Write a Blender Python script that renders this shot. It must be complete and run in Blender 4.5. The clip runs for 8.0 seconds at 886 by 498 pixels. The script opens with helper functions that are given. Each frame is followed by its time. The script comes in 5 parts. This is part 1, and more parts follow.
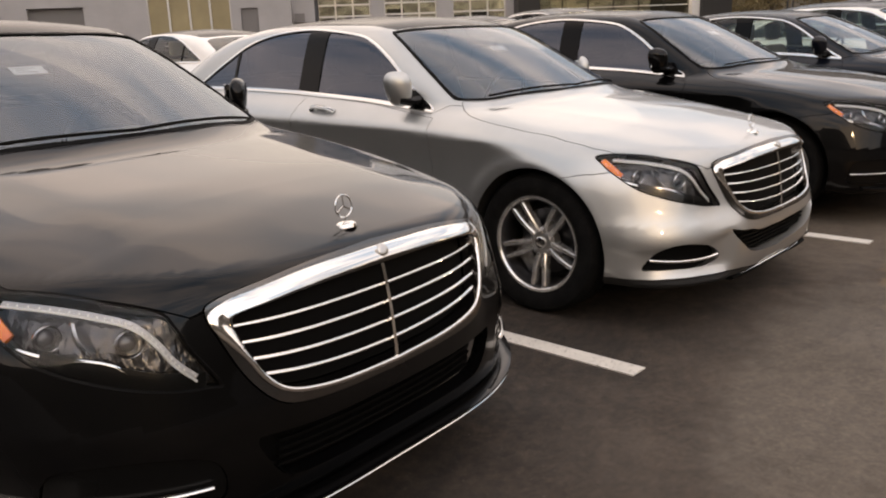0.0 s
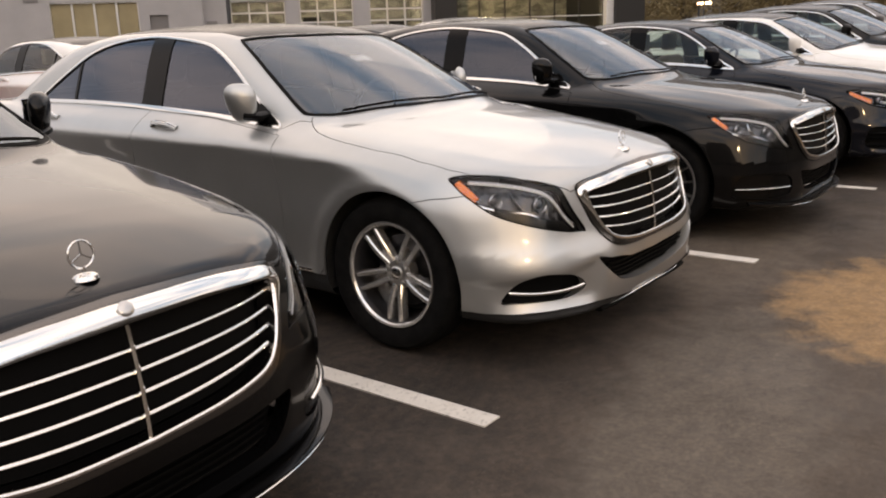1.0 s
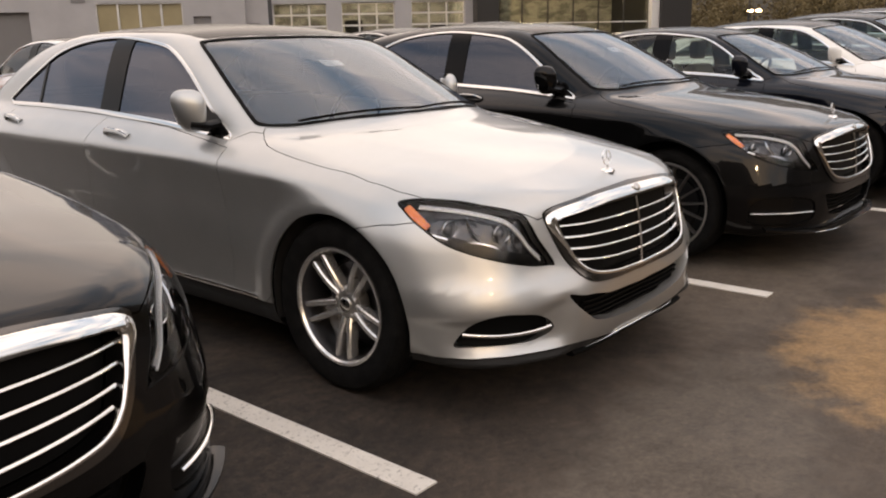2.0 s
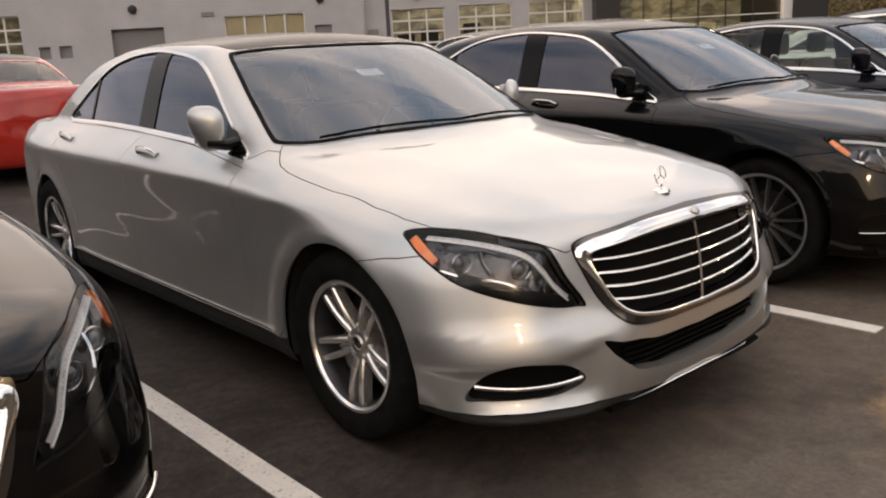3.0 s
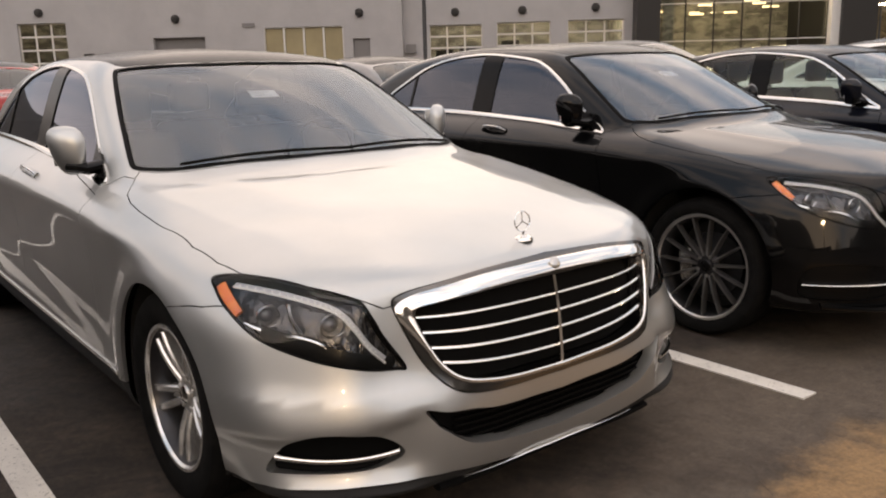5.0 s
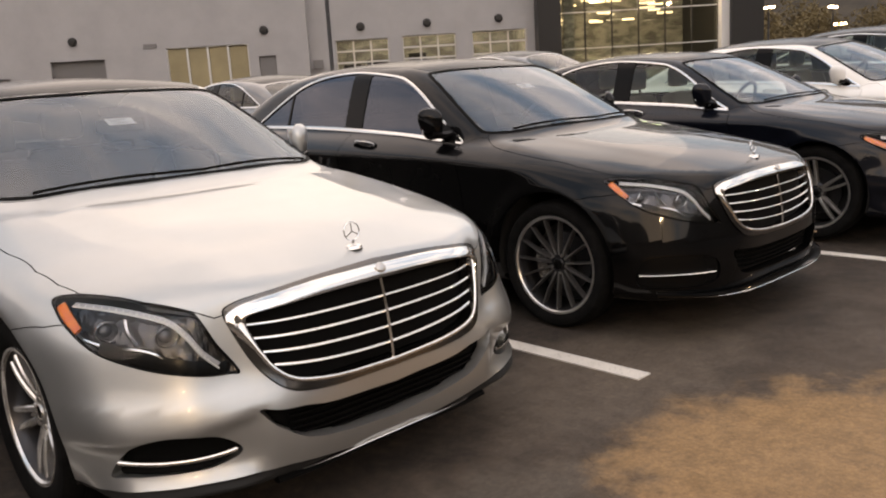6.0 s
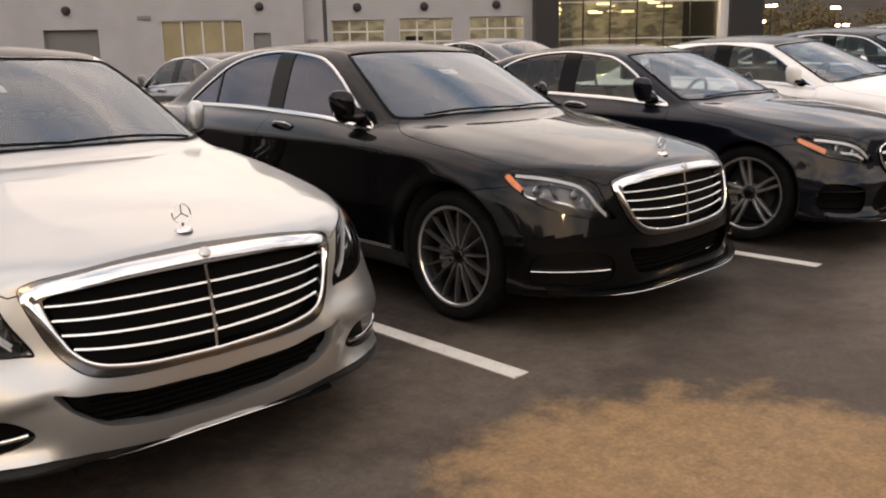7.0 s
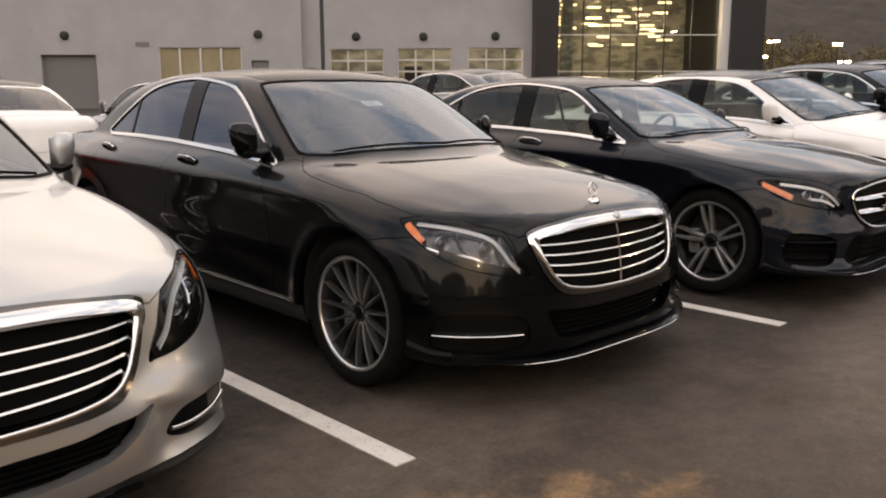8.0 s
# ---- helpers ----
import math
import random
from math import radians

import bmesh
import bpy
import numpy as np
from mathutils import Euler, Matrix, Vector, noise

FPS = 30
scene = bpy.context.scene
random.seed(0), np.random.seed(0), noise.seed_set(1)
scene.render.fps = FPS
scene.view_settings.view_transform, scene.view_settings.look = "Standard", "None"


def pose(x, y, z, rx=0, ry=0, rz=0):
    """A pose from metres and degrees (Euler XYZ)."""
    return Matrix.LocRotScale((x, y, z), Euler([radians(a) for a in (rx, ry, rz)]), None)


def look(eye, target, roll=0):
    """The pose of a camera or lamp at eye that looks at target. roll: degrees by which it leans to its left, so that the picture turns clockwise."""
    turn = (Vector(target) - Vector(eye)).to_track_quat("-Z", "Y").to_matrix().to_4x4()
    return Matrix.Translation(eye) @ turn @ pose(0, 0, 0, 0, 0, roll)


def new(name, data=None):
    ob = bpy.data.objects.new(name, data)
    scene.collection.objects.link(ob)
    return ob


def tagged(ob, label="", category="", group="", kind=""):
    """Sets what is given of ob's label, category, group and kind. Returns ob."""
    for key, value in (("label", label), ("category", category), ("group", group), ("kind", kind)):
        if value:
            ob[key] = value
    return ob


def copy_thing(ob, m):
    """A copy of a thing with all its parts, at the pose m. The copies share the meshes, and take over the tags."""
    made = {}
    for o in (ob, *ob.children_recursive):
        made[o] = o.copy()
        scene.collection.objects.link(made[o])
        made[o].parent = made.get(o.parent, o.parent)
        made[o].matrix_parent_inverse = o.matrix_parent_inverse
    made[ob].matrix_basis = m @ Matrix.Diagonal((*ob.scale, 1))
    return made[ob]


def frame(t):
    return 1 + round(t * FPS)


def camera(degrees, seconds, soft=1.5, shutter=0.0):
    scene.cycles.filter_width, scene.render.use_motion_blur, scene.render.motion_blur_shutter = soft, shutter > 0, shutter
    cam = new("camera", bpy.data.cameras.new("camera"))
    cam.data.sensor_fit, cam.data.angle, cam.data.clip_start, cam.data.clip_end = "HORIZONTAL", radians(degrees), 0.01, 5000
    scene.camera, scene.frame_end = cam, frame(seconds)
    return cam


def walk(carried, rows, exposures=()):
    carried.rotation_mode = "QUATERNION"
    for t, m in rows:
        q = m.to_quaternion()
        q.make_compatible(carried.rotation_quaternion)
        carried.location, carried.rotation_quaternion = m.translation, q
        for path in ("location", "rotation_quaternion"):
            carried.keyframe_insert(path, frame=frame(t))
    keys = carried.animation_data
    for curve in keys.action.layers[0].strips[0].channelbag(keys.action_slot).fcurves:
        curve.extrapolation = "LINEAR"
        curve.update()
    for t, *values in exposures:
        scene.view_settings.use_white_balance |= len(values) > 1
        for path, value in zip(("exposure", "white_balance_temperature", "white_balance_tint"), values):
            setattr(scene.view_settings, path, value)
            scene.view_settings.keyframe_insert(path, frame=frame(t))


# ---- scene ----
cam = camera(55.8, 8.0, 2.0)
PATH = [
    (0, (-4.174, -2.405, 1.379), (-2.752, -1.09, 0.881), -2.2),
    (0.5, (-3.917, -2.409, 1.375), (-2.458, -1.112, 0.943), -2.4),
    (1, (-3.618, -2.403, 1.363), (-2.081, -1.219, 0.879), -1.9),
    (1.2, (-3.502, -2.425, 1.357), (-1.989, -1.202, 0.894), -1.6),
    (2.5, (-2.775, -2.394, 1.356), (-1.341, -1.086, 0.871), -1.0),
    (3, (-2.488, -2.385, 1.356), (-1.215, -0.912, 0.898), -3.0),
    (3.5, (-2.241, -2.364, 1.347), (-1.008, -0.855, 0.9), -3.8),
    (4, (-2.02, -2.313, 1.356), (-0.781, -0.809, 0.905), -2.2),
    (4.2, (-1.96, -2.314, 1.363), (-0.73, -0.8, 0.921), -2.6),
    (5.3, (-1.762, -2.7, 1.367), (-0.559, -1.158, 0.951), -1.1),
    (5.5, (-1.77, -2.776, 1.368), (-0.53, -1.266, 0.941), -0.6),
    (6, (-1.705, -2.936, 1.387), (-0.358, -1.513, 0.987), -3.5),
    (6.5, (-1.499, -3.137, 1.372), (-0.165, -1.702, 0.968), -1.4),
    (7, (-1.241, -3.223, 1.358), (0.106, -1.809, 0.924), -1.1),
    (7.5, (-0.909, -3.161, 1.382), (0.5, -1.779, 1.052), 1.7),
    (8, (-0.499, -3.153, 1.36), (0.851, -1.724, 0.994), -0.2),
]
walk(cam, [(t, look(eye, target, roll)) for t, eye, target, roll in PATH], [(0.0, 0.06, 8850, 20), (8.0, 0.06, 8850, 20)])

# ---------------------------------------------------------------- world and light
world = bpy.data.worlds.new("dusk_sky")
scene.world = world
world.use_nodes = True
wn, wl = world.node_tree.nodes, world.node_tree.links
SUN_AZ, SUN_EL = radians(50), radians(22)
SUN_ROT = radians(90) - SUN_AZ
sky = wn.new("ShaderNodeTexSky")
sky.sky_type, sky.sun_disc = "NISHITA", False
sky.sun_elevation, sky.sun_rotation, sky.air_density, sky.dust_density = SUN_EL, SUN_ROT, 1.4, 0.6
tc, mp = wn.new("ShaderNodeTexCoord"), wn.new("ShaderNodeMapping")
mp.inputs["Scale"].default_value = (1.0, 1.0, 2.6)
cloud = wn.new("ShaderNodeTexNoise")
cloud.inputs["Scale"].default_value, cloud.inputs["Detail"].default_value, cloud.inputs["Roughness"].default_value = 2.5, 7.0, 0.52
ramp = wn.new("ShaderNodeValToRGB")
ramp.color_ramp.elements[0].position, ramp.color_ramp.elements[1].position = 0.36, 0.62
ramp.color_ramp.elements[0].color, ramp.color_ramp.elements[1].color = (0.0, 0.0, 0.0, 1), (1, 1, 1, 1)
mix = wn.new("ShaderNodeMix")
mix.data_type = "RGBA"
tint = wn.new("ShaderNodeMix")
tint.data_type = "RGBA"
tint.inputs[6].default_value, tint.inputs[7].default_value = (9.3, 9.6, 10.7, 1), (10.8, 9.7, 8.4, 1)
wl.new(tint.outputs[2], mix.inputs[7])
wl.new(tc.outputs["Generated"], mp.inputs["Vector"])
wl.new(mp.outputs["Vector"], cloud.inputs["Vector"])
wl.new(cloud.outputs["Fac"], ramp.inputs["Fac"])
wl.new(ramp.outputs["Color"], mix.inputs[0])
gap = wn.new("ShaderNodeMix")
gap.data_type = "RGBA"
gap.inputs[0].default_value = 0.75
gap.inputs[7].default_value = (3.3, 5.1, 7.6, 1)
wl.new(sky.outputs["Color"], gap.inputs[6])
wl.new(gap.outputs[2], mix.inputs[6])
# cloud light: brightest overhead, towards the thin cloud beyond the showroom and low in the west behind the aisle
up = wn.new("ShaderNodeSeparateXYZ")
dot, front, power, lift, grow = wn.new("ShaderNodeVectorMath"), wn.new("ShaderNodeMath"), wn.new("ShaderNodeMath"), wn.new("ShaderNodeMath"), wn.new("ShaderNodeMath")
dot.operation, dot.inputs[1].default_value = "DOT_PRODUCT", (0.85, 0.26, 0.46)
front.operation, front.inputs[1].default_value = "MAXIMUM", 0.0
power.operation, power.inputs[1].default_value = "POWER", 5.0
lift.operation, lift.inputs[1].default_value, lift.inputs[2].default_value = "MULTIPLY_ADD", 0.42, 0.66
grow.operation, grow.inputs[1].default_value = "MULTIPLY_ADD", 0.24
shade = wn.new("ShaderNodeMix")
shade.data_type, shade.blend_type = "RGBA", "MULTIPLY"
shade.inputs[0].default_value = 1.0
wl.new(tc.outputs["Generated"], up.inputs["Vector"])
wl.new(tc.outputs["Generated"], dot.inputs[0])
wl.new(dot.outputs["Value"], front.inputs[0])
wl.new(front.outputs["Value"], power.inputs[0])
wl.new(up.outputs["Z"], lift.inputs[0])
wl.new(power.outputs["Value"], grow.inputs[0])
wl.new(lift.outputs["Value"], grow.inputs[2])
wl.new(mix.outputs[2], shade.inputs[6])

low = wn.new("ShaderNodeMapRange")
low.interpolation_type = "SMOOTHSTEP"
for key, value in (("From Min", 0.56), ("From Max", 0.24), ("To Min", 0.0), ("To Max", 1.0)):
    low.inputs[key].default_value = value
wl.new(up.outputs["Z"], low.inputs["Value"])
near, near_front, warm = wn.new("ShaderNodeVectorMath"), wn.new("ShaderNodeMath"), wn.new("ShaderNodeMath")
near.operation, near.inputs[1].default_value = "DOT_PRODUCT", (-math.cos(SUN_AZ), -math.sin(SUN_AZ), 0.0)
near_front.operation, near_front.inputs[1].default_value = "MAXIMUM", 0.0
warm.operation = "MULTIPLY"
wl.new(tc.outputs["Generated"], near.inputs[0])
wl.new(near.outputs["Value"], near_front.inputs[0])
near_power = wn.new("ShaderNodeMath")
near_power.operation, near_power.inputs[1].default_value = "POWER", 2.0
wl.new(near_front.outputs["Value"], near_power.inputs[0])
wl.new(near_power.outputs["Value"], warm.inputs[0])
wl.new(low.outputs["Result"], warm.inputs[1])
wl.new(warm.outputs["Value"], tint.inputs[0])
behind, behind_front, whole = wn.new("ShaderNodeMath"), wn.new("ShaderNodeMath"), wn.new("ShaderNodeMath")
behind.operation, behind.inputs[1].default_value = "MULTIPLY", 0.78
behind_front.operation, behind_front.inputs[1].default_value = "MAXIMUM", 0.0
whole.operation = "ADD"
wl.new(near.outputs["Value"], behind.inputs[0])
wl.new(behind.outputs["Value"], behind_front.inputs[0])
wl.new(grow.outputs["Value"], whole.inputs[0])
wl.new(behind_front.outputs["Value"], whole.inputs[1])
wl.new(whole.outputs["Value"], shade.inputs[7])
wl.new(shade.outputs[2], wn["Background"].inputs["Color"])
wn["Background"].inputs["Strength"].default_value = 0.147
sun_data = bpy.data.lights.new("sun", "SUN")
sun_data.energy, sun_data.angle, sun_data.color = 0.2, radians(45), (1.0, 0.90, 0.78)
sun = new("sun", sun_data)
sun.matrix_world = look((0, 0, 30), (-math.cos(SUN_AZ), -math.sin(SUN_AZ), 30 - math.tan(SUN_EL)))

# ---------------------------------------------------------------- materials


class Mat:
    """A Principled material with noise helpers."""

    def __init__(self, name, color, rough=0.5, metal=0.0, **more):
        self.m = bpy.data.materials.new(name)
        self.m.use_nodes = True
        self.n, self.l = self.m.node_tree.nodes, self.m.node_tree.links
        self.b = self.n["Principled BSDF"]
        self.b.inputs["Base Color"].default_value = (*color, 1)
        self.b.inputs["Roughness"].default_value = rough
        self.b.inputs["Metallic"].default_value = metal
        for key, value in more.items():
            self.b.inputs[key.replace("_", " ")].default_value = value
        self.tc = self.n.new("ShaderNodeTexCoord")

    def noise(self, scale, detail=4.0, rough=0.6, coord="Object", stretch=None):
        t = self.n.new("ShaderNodeTexNoise")
        t.inputs["Scale"].default_value, t.inputs["Detail"].default_value, t.inputs["Roughness"].default_value = scale, detail, rough
        src = self.tc.outputs[coord]
        if stretch:
            q = self.n.new("ShaderNodeMapping")
            q.inputs["Scale"].default_value = stretch
            self.l.new(src, q.inputs["Vector"])
            src = q.outputs["Vector"]
        self.l.new(src, t.inputs["Vector"])
        return t.outputs["Fac"]

    def ramp(self, fac, *stops):
        r = self.n.new("ShaderNodeValToRGB")
        e = r.color_ramp.elements
        while len(e) < len(stops):
            e.new(0.5)
        for k, (at, c) in zip(e, stops):
            k.position, k.color = at, (*((c,) * 3 if isinstance(c, float) else c), 1)
        self.l.new(fac, r.inputs["Fac"])
        return r.outputs["Color"]

    def mix(self, fac, a, b, blend="MIX"):
        x = self.n.new("ShaderNodeMix")
        x.data_type, x.blend_type = "RGBA", blend
        for sock, v in ((x.inputs[0], fac), (x.inputs[6], a), (x.inputs[7], b)):
            if isinstance(v, (float, int)):
                sock.default_value = v
            elif isinstance(v, tuple):
                sock.default_value = (*v, 1)
            else:
                self.l.new(v, sock)
        return x.outputs[2]

    def set(self, key, sock):
        self.l.new(sock, self.b.inputs[key])
        return self

    def bump(self, height, strength, distance=0.01):
        p = self.n.new("ShaderNodeBump")
        p.inputs["Strength"].default_value, p.inputs["Distance"].default_value = strength, distance
        self.l.new(height, p.inputs["Height"])
        self.l.new(p.outputs["Normal"], self.b.inputs["Normal"])
        return self


def paint(name, dark, light, metal, rough=0.32, clear=1.5):
    """Two-layer car paint: metallic base, clear coat, light road dust."""
    q = Mat(name, light, rough, metal, Coat_Weight=1.0, Coat_Roughness=0.03, Coat_IOR=clear, Specular_IOR_Level=0.5 if metal > 0.5 else 0.05)
    q.set("Base Color", q.mix(q.ramp(q.noise(3.0, 5), (0.35, 0.0), (0.7, 1.0)), dark, light))
    q.set("Coat Roughness", q.ramp(q.noise(2.0, 3, 0.5), (0.35, 0.025), (0.75, 0.05)))
    return q.m


def thin_glass(name, tint, ior=1.5, rough=0.0, sheen=(1.0, 1.0, 1.0)):
    m = bpy.data.materials.new(name)
    m.use_nodes = True
    n, l = m.node_tree.nodes, m.node_tree.links
    n.remove(n["Principled BSDF"])
    tr, gl, fr, mx = n.new("ShaderNodeBsdfTransparent"), n.new("ShaderNodeBsdfGlossy"), n.new("ShaderNodeFresnel"), n.new("ShaderNodeMixShader")
    tr.inputs["Color"].default_value = (*tint, 1)
    gl.inputs["Roughness"].default_value = rough
    gl.inputs["Color"].default_value = (*sheen, 1)
    fr.inputs["IOR"].default_value = ior
    l.new(fr.outputs["Fac"], mx.inputs["Fac"])
    l.new(tr.outputs["BSDF"], mx.inputs[1])
    l.new(gl.outputs["BSDF"], mx.inputs[2])
    l.new(mx.outputs["Shader"], n["Material Output"].inputs["Surface"])
    return m


def glow(name, color, strength):
    m = bpy.data.materials.new(name)
    m.use_nodes = True
    b = m.node_tree.nodes["Principled BSDF"]
    b.inputs["Base Color"].default_value = (*color, 1)
    b.inputs["Emission Color"].default_value = (*color, 1)
    b.inputs["Emission Strength"].default_value = strength
    return m


SILVER = paint("silver_paint", (0.470, 0.478, 0.468), (0.508, 0.516, 0.506), 0.88, 0.40)
BLACK = paint("black_paint", (0.0010, 0.0010, 0.0011), (0.0018, 0.0018, 0.002), 0.0, 0.3, 1.32)
BLUE = paint("dark_blue_paint", (0.0030, 0.0038, 0.0065), (0.0045, 0.0060, 0.010), 0.0, 0.3, 1.38)
WHITE = paint("white_paint", (0.82, 0.80, 0.76), (0.88, 0.86, 0.82), 0.0, 0.35)
RED = paint("red_paint", (0.30, 0.018, 0.012), (0.42, 0.03, 0.02), 0.1, 0.32)
GREY = paint("grey_paint", (0.16, 0.16, 0.16), (0.22, 0.22, 0.215), 0.6, 0.32)
CHROME = Mat("chrome", (0.83, 0.81, 0.78), 0.07, 1.0)
CHROME = CHROME.set("Roughness", CHROME.ramp(CHROME.noise(14, 5), (0.3, 0.05), (0.8, 0.14))).m
# chrome of the grille bevel, with its dark ground reflection painted in
SHADECHROME = Mat("shade_chrome", (0.15, 0.145, 0.14), 0.18, 1.0).m
FACED = Mat("machined_spoke", (0.30, 0.295, 0.29), 0.28, 0.9).m
SATIN = Mat("satin_aluminium", (0.58, 0.57, 0.55), 0.28, 0.9).m
q = Mat("dark_alloy", (0.045, 0.045, 0.048), 0.35, 0.8)
DARKALLOY = q.set("Roughness", q.ramp(q.noise(30, 4), (0.3, 0.28), (0.8, 0.5))).m
q = Mat("silver_alloy", (0.55, 0.54, 0.52), 0.3, 0.85)
ALLOY = q.set("Base Color", q.mix(q.ramp(q.noise(18, 5), (0.35, 0.0), (0.75, 1.0)), (0.40, 0.39, 0.37), (0.60, 0.59, 0.57))).m
q = Mat("rubber", (0.012, 0.012, 0.012), 0.85, Specular_IOR_Level=0.08)
RUBBER = q.set("Base Color", q.mix(q.ramp(q.noise(14, 6), (0.4, 0.0), (0.7, 1.0)), (0.005, 0.005, 0.005), (0.011, 0.0105, 0.010))).m
q = Mat("black_trim", (0.004, 0.004, 0.004), 0.55, Specular_IOR_Level=0.06)
TRIM = q.bump(q.noise(120, 3), 0.15, 0.002).m
GLOSSBLACK = Mat("gloss_black", (0.004, 0.004, 0.004), 0.2, Specular_IOR_Level=0.12).m
q = Mat("dark_leather", (0.03, 0.028, 0.026), 0.55)
LEATHER = q.bump(q.noise(90, 4), 0.3, 0.003).m
q = Mat("beige_leather", (0.42, 0.36, 0.28), 0.5)
BEIGE = q.bump(q.noise(90, 4), 0.3, 0.003).m
UNDER = Mat("underbody", (0.010, 0.010, 0.010), 0.85).m
GLASS = thin_glass("windscreen_glass", (0.83, 0.86, 0.86), 2.1, 0.0, (0.86, 0.93, 1.0))
TINT = thin_glass("tinted_glass", (0.10, 0.10, 0.11), 1.9, 0.0, (0.80, 0.86, 1.0))
CLEAR = thin_glass("clear_lens", (0.95, 0.96, 0.96), 1.33)
q = Mat("amber_reflector", (0.8, 0.14, 0.01), 0.25, Coat_Weight=1.0)
AMBER = q.set("Base Color", q.mix(q.ramp(q.noise(40, 3, 0.5), (0.35, 0.0), (0.65, 1.0)), (0.85, 0.15, 0.008), (1.0, 0.27, 0.02))).m
REDLENS = Mat("red_lens", (0.35, 0.01, 0.01), 0.12, Coat_Weight=1.0).m
REFLECTOR = Mat("reflector", (0.75, 0.75, 0.76), 0.12, 1.0).m
LIGHTGUIDE = Mat("light_guide", (0.85, 0.85, 0.83), 0.2, 0.0, Coat_Weight=0.8).m
MIRROR = Mat("mirror_glass", (0.8, 0.82, 0.84), 0.02, 1.0).m
PAPER = Mat("paper", (0.92, 0.91, 0.89), 0.7).m
INK = Mat("printed_ink", (0.08, 0.08, 0.09), 0.7).m

# asphalt: worn binder, stones, damp and dry stains
q = Mat("asphalt", (0.05, 0.047, 0.043), 0.8)
fine = q.noise(230, 5, 0.75)
mid = q.noise(19, 9, 0.75)
big = q.noise(0.8, 7, 0.62)
# base kept extra dark: shade between the cars put into the colour
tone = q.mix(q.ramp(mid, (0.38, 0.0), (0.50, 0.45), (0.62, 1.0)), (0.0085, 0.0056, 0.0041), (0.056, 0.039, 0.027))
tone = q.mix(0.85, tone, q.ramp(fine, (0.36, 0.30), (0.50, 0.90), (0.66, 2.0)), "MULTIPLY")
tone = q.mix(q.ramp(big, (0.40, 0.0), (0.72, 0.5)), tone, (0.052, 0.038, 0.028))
stone = q.n.new("ShaderNodeTexVoronoi")
stone.inputs["Scale"].default_value = 34.0
q.l.new(q.tc.outputs["Object"], stone.inputs["Vector"])
tone = q.mix(q.ramp(stone.outputs["Distance"], (0.06, 0.8), (0.11, 0.0)), tone, q.mix(q.noise(40, 2), (0.02, 0.018, 0.015), (0.30, 0.26, 0.21)))
tone = q.mix(0.9, tone, q.ramp(q.noise(2.3, 8, 0.7), (0.36, 0.42), (0.52, 0.95), (0.66, 1.45)), "MULTIPLY")
ASPHALT = q
q = Mat("asphalt_crack", (0.012, 0.011, 0.010), 0.9)
CRACK = q.m


def stain_or_light(centre, radii, turn, edge, rough_scale, colour, base, amount, soft=0.31):
    """A dry or dusty patch of the asphalt, or a paler patch as painted light, with an uneven rim."""
    k = ASPHALT
    mpn = k.n.new("ShaderNodeMapping")
    mpn.vector_type = "TEXTURE"
    mpn.inputs["Location"].default_value, mpn.inputs["Rotation"].default_value, mpn.inputs["Scale"].default_value = (*centre, 0), (0, 0, radians(turn)), (*radii, 1)
    k.l.new(k.tc.outputs["Object"], mpn.inputs["Vector"])
    ln = k.n.new("ShaderNodeVectorMath")
    ln.operation = "LENGTH"
    k.l.new(mpn.outputs["Vector"], ln.inputs[0])
    add = k.n.new("ShaderNodeMath")
    add.operation = "MULTIPLY_ADD"
    k.l.new(k.noise(rough_scale, 7, 0.65), add.inputs[0])
    add.inputs[1].default_value = edge
    k.l.new(ln.outputs["Value"], add.inputs[2])
    rng = k.n.new("ShaderNodeMapRange")
    rng.interpolation_type = "SMOOTHSTEP"
    for key, value in (("From Min", 0.99 + soft + edge * 0.5), ("From Max", 0.99 - soft + edge * 0.5), ("To Min", 0.0), ("To Max", amount)):
        rng.inputs[key].default_value = value
    k.l.new(add.outputs["Value"], rng.inputs["Value"])
    mask = rng.outputs["Result"]
    gr = k.mix(k.ramp(k.noise(9, 12, 0.78), (0.36, 0.0), (0.58, 1.0)), tuple(c * 0.6 for c in colour), colour)
    return k.mix(mask, base, gr)


# first patch: the open aisle's light painted paler over the dark base
tone = stain_or_light((1.6, -3.1), (7.5, 2.1), -2, 0.9, 1.6, (0.125, 0.090, 0.063), tone, 0.62)
tone = stain_or_light((1.0, -2.2), (1.04, 0.94), 0, 1.0, 3.6, (0.40, 0.235, 0.105), tone, 0.80, 0.17)
tone = stain_or_light((-0.85, -1.45), (1.3, 0.40), 12, 1.1, 6.0, (0.17, 0.14, 0.11), tone, 0.55)
tone = stain_or_light((1.5, -0.75), (1.0, 0.45), 0, 0.9, 5.0, (0.15, 0.115, 0.085), tone, 0.6)
tone = stain_or_light((4.3, -1.9), (1.6, 0.6), 15, 0.9, 3.0, (0.17, 0.13, 0.10), tone, 0.5)
# loose grit and dark pits over every patch
tone = ASPHALT.mix(0.5, tone, ASPHALT.ramp(ASPHALT.noise(48, 6, 0.75), (0.34, 0.50), (0.50, 0.98), (0.66, 1.55)), "MULTIPLY")
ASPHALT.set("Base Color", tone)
ASPHALT.set("Roughness", ASPHALT.ramp(big, (0.35, 0.62), (0.65, 0.92)))
ASPHALT.bump(fine, 0.7, 0.006)
ASPHALT = ASPHALT.m
q = Mat("line_paint", (0.72, 0.70, 0.66), 0.7)
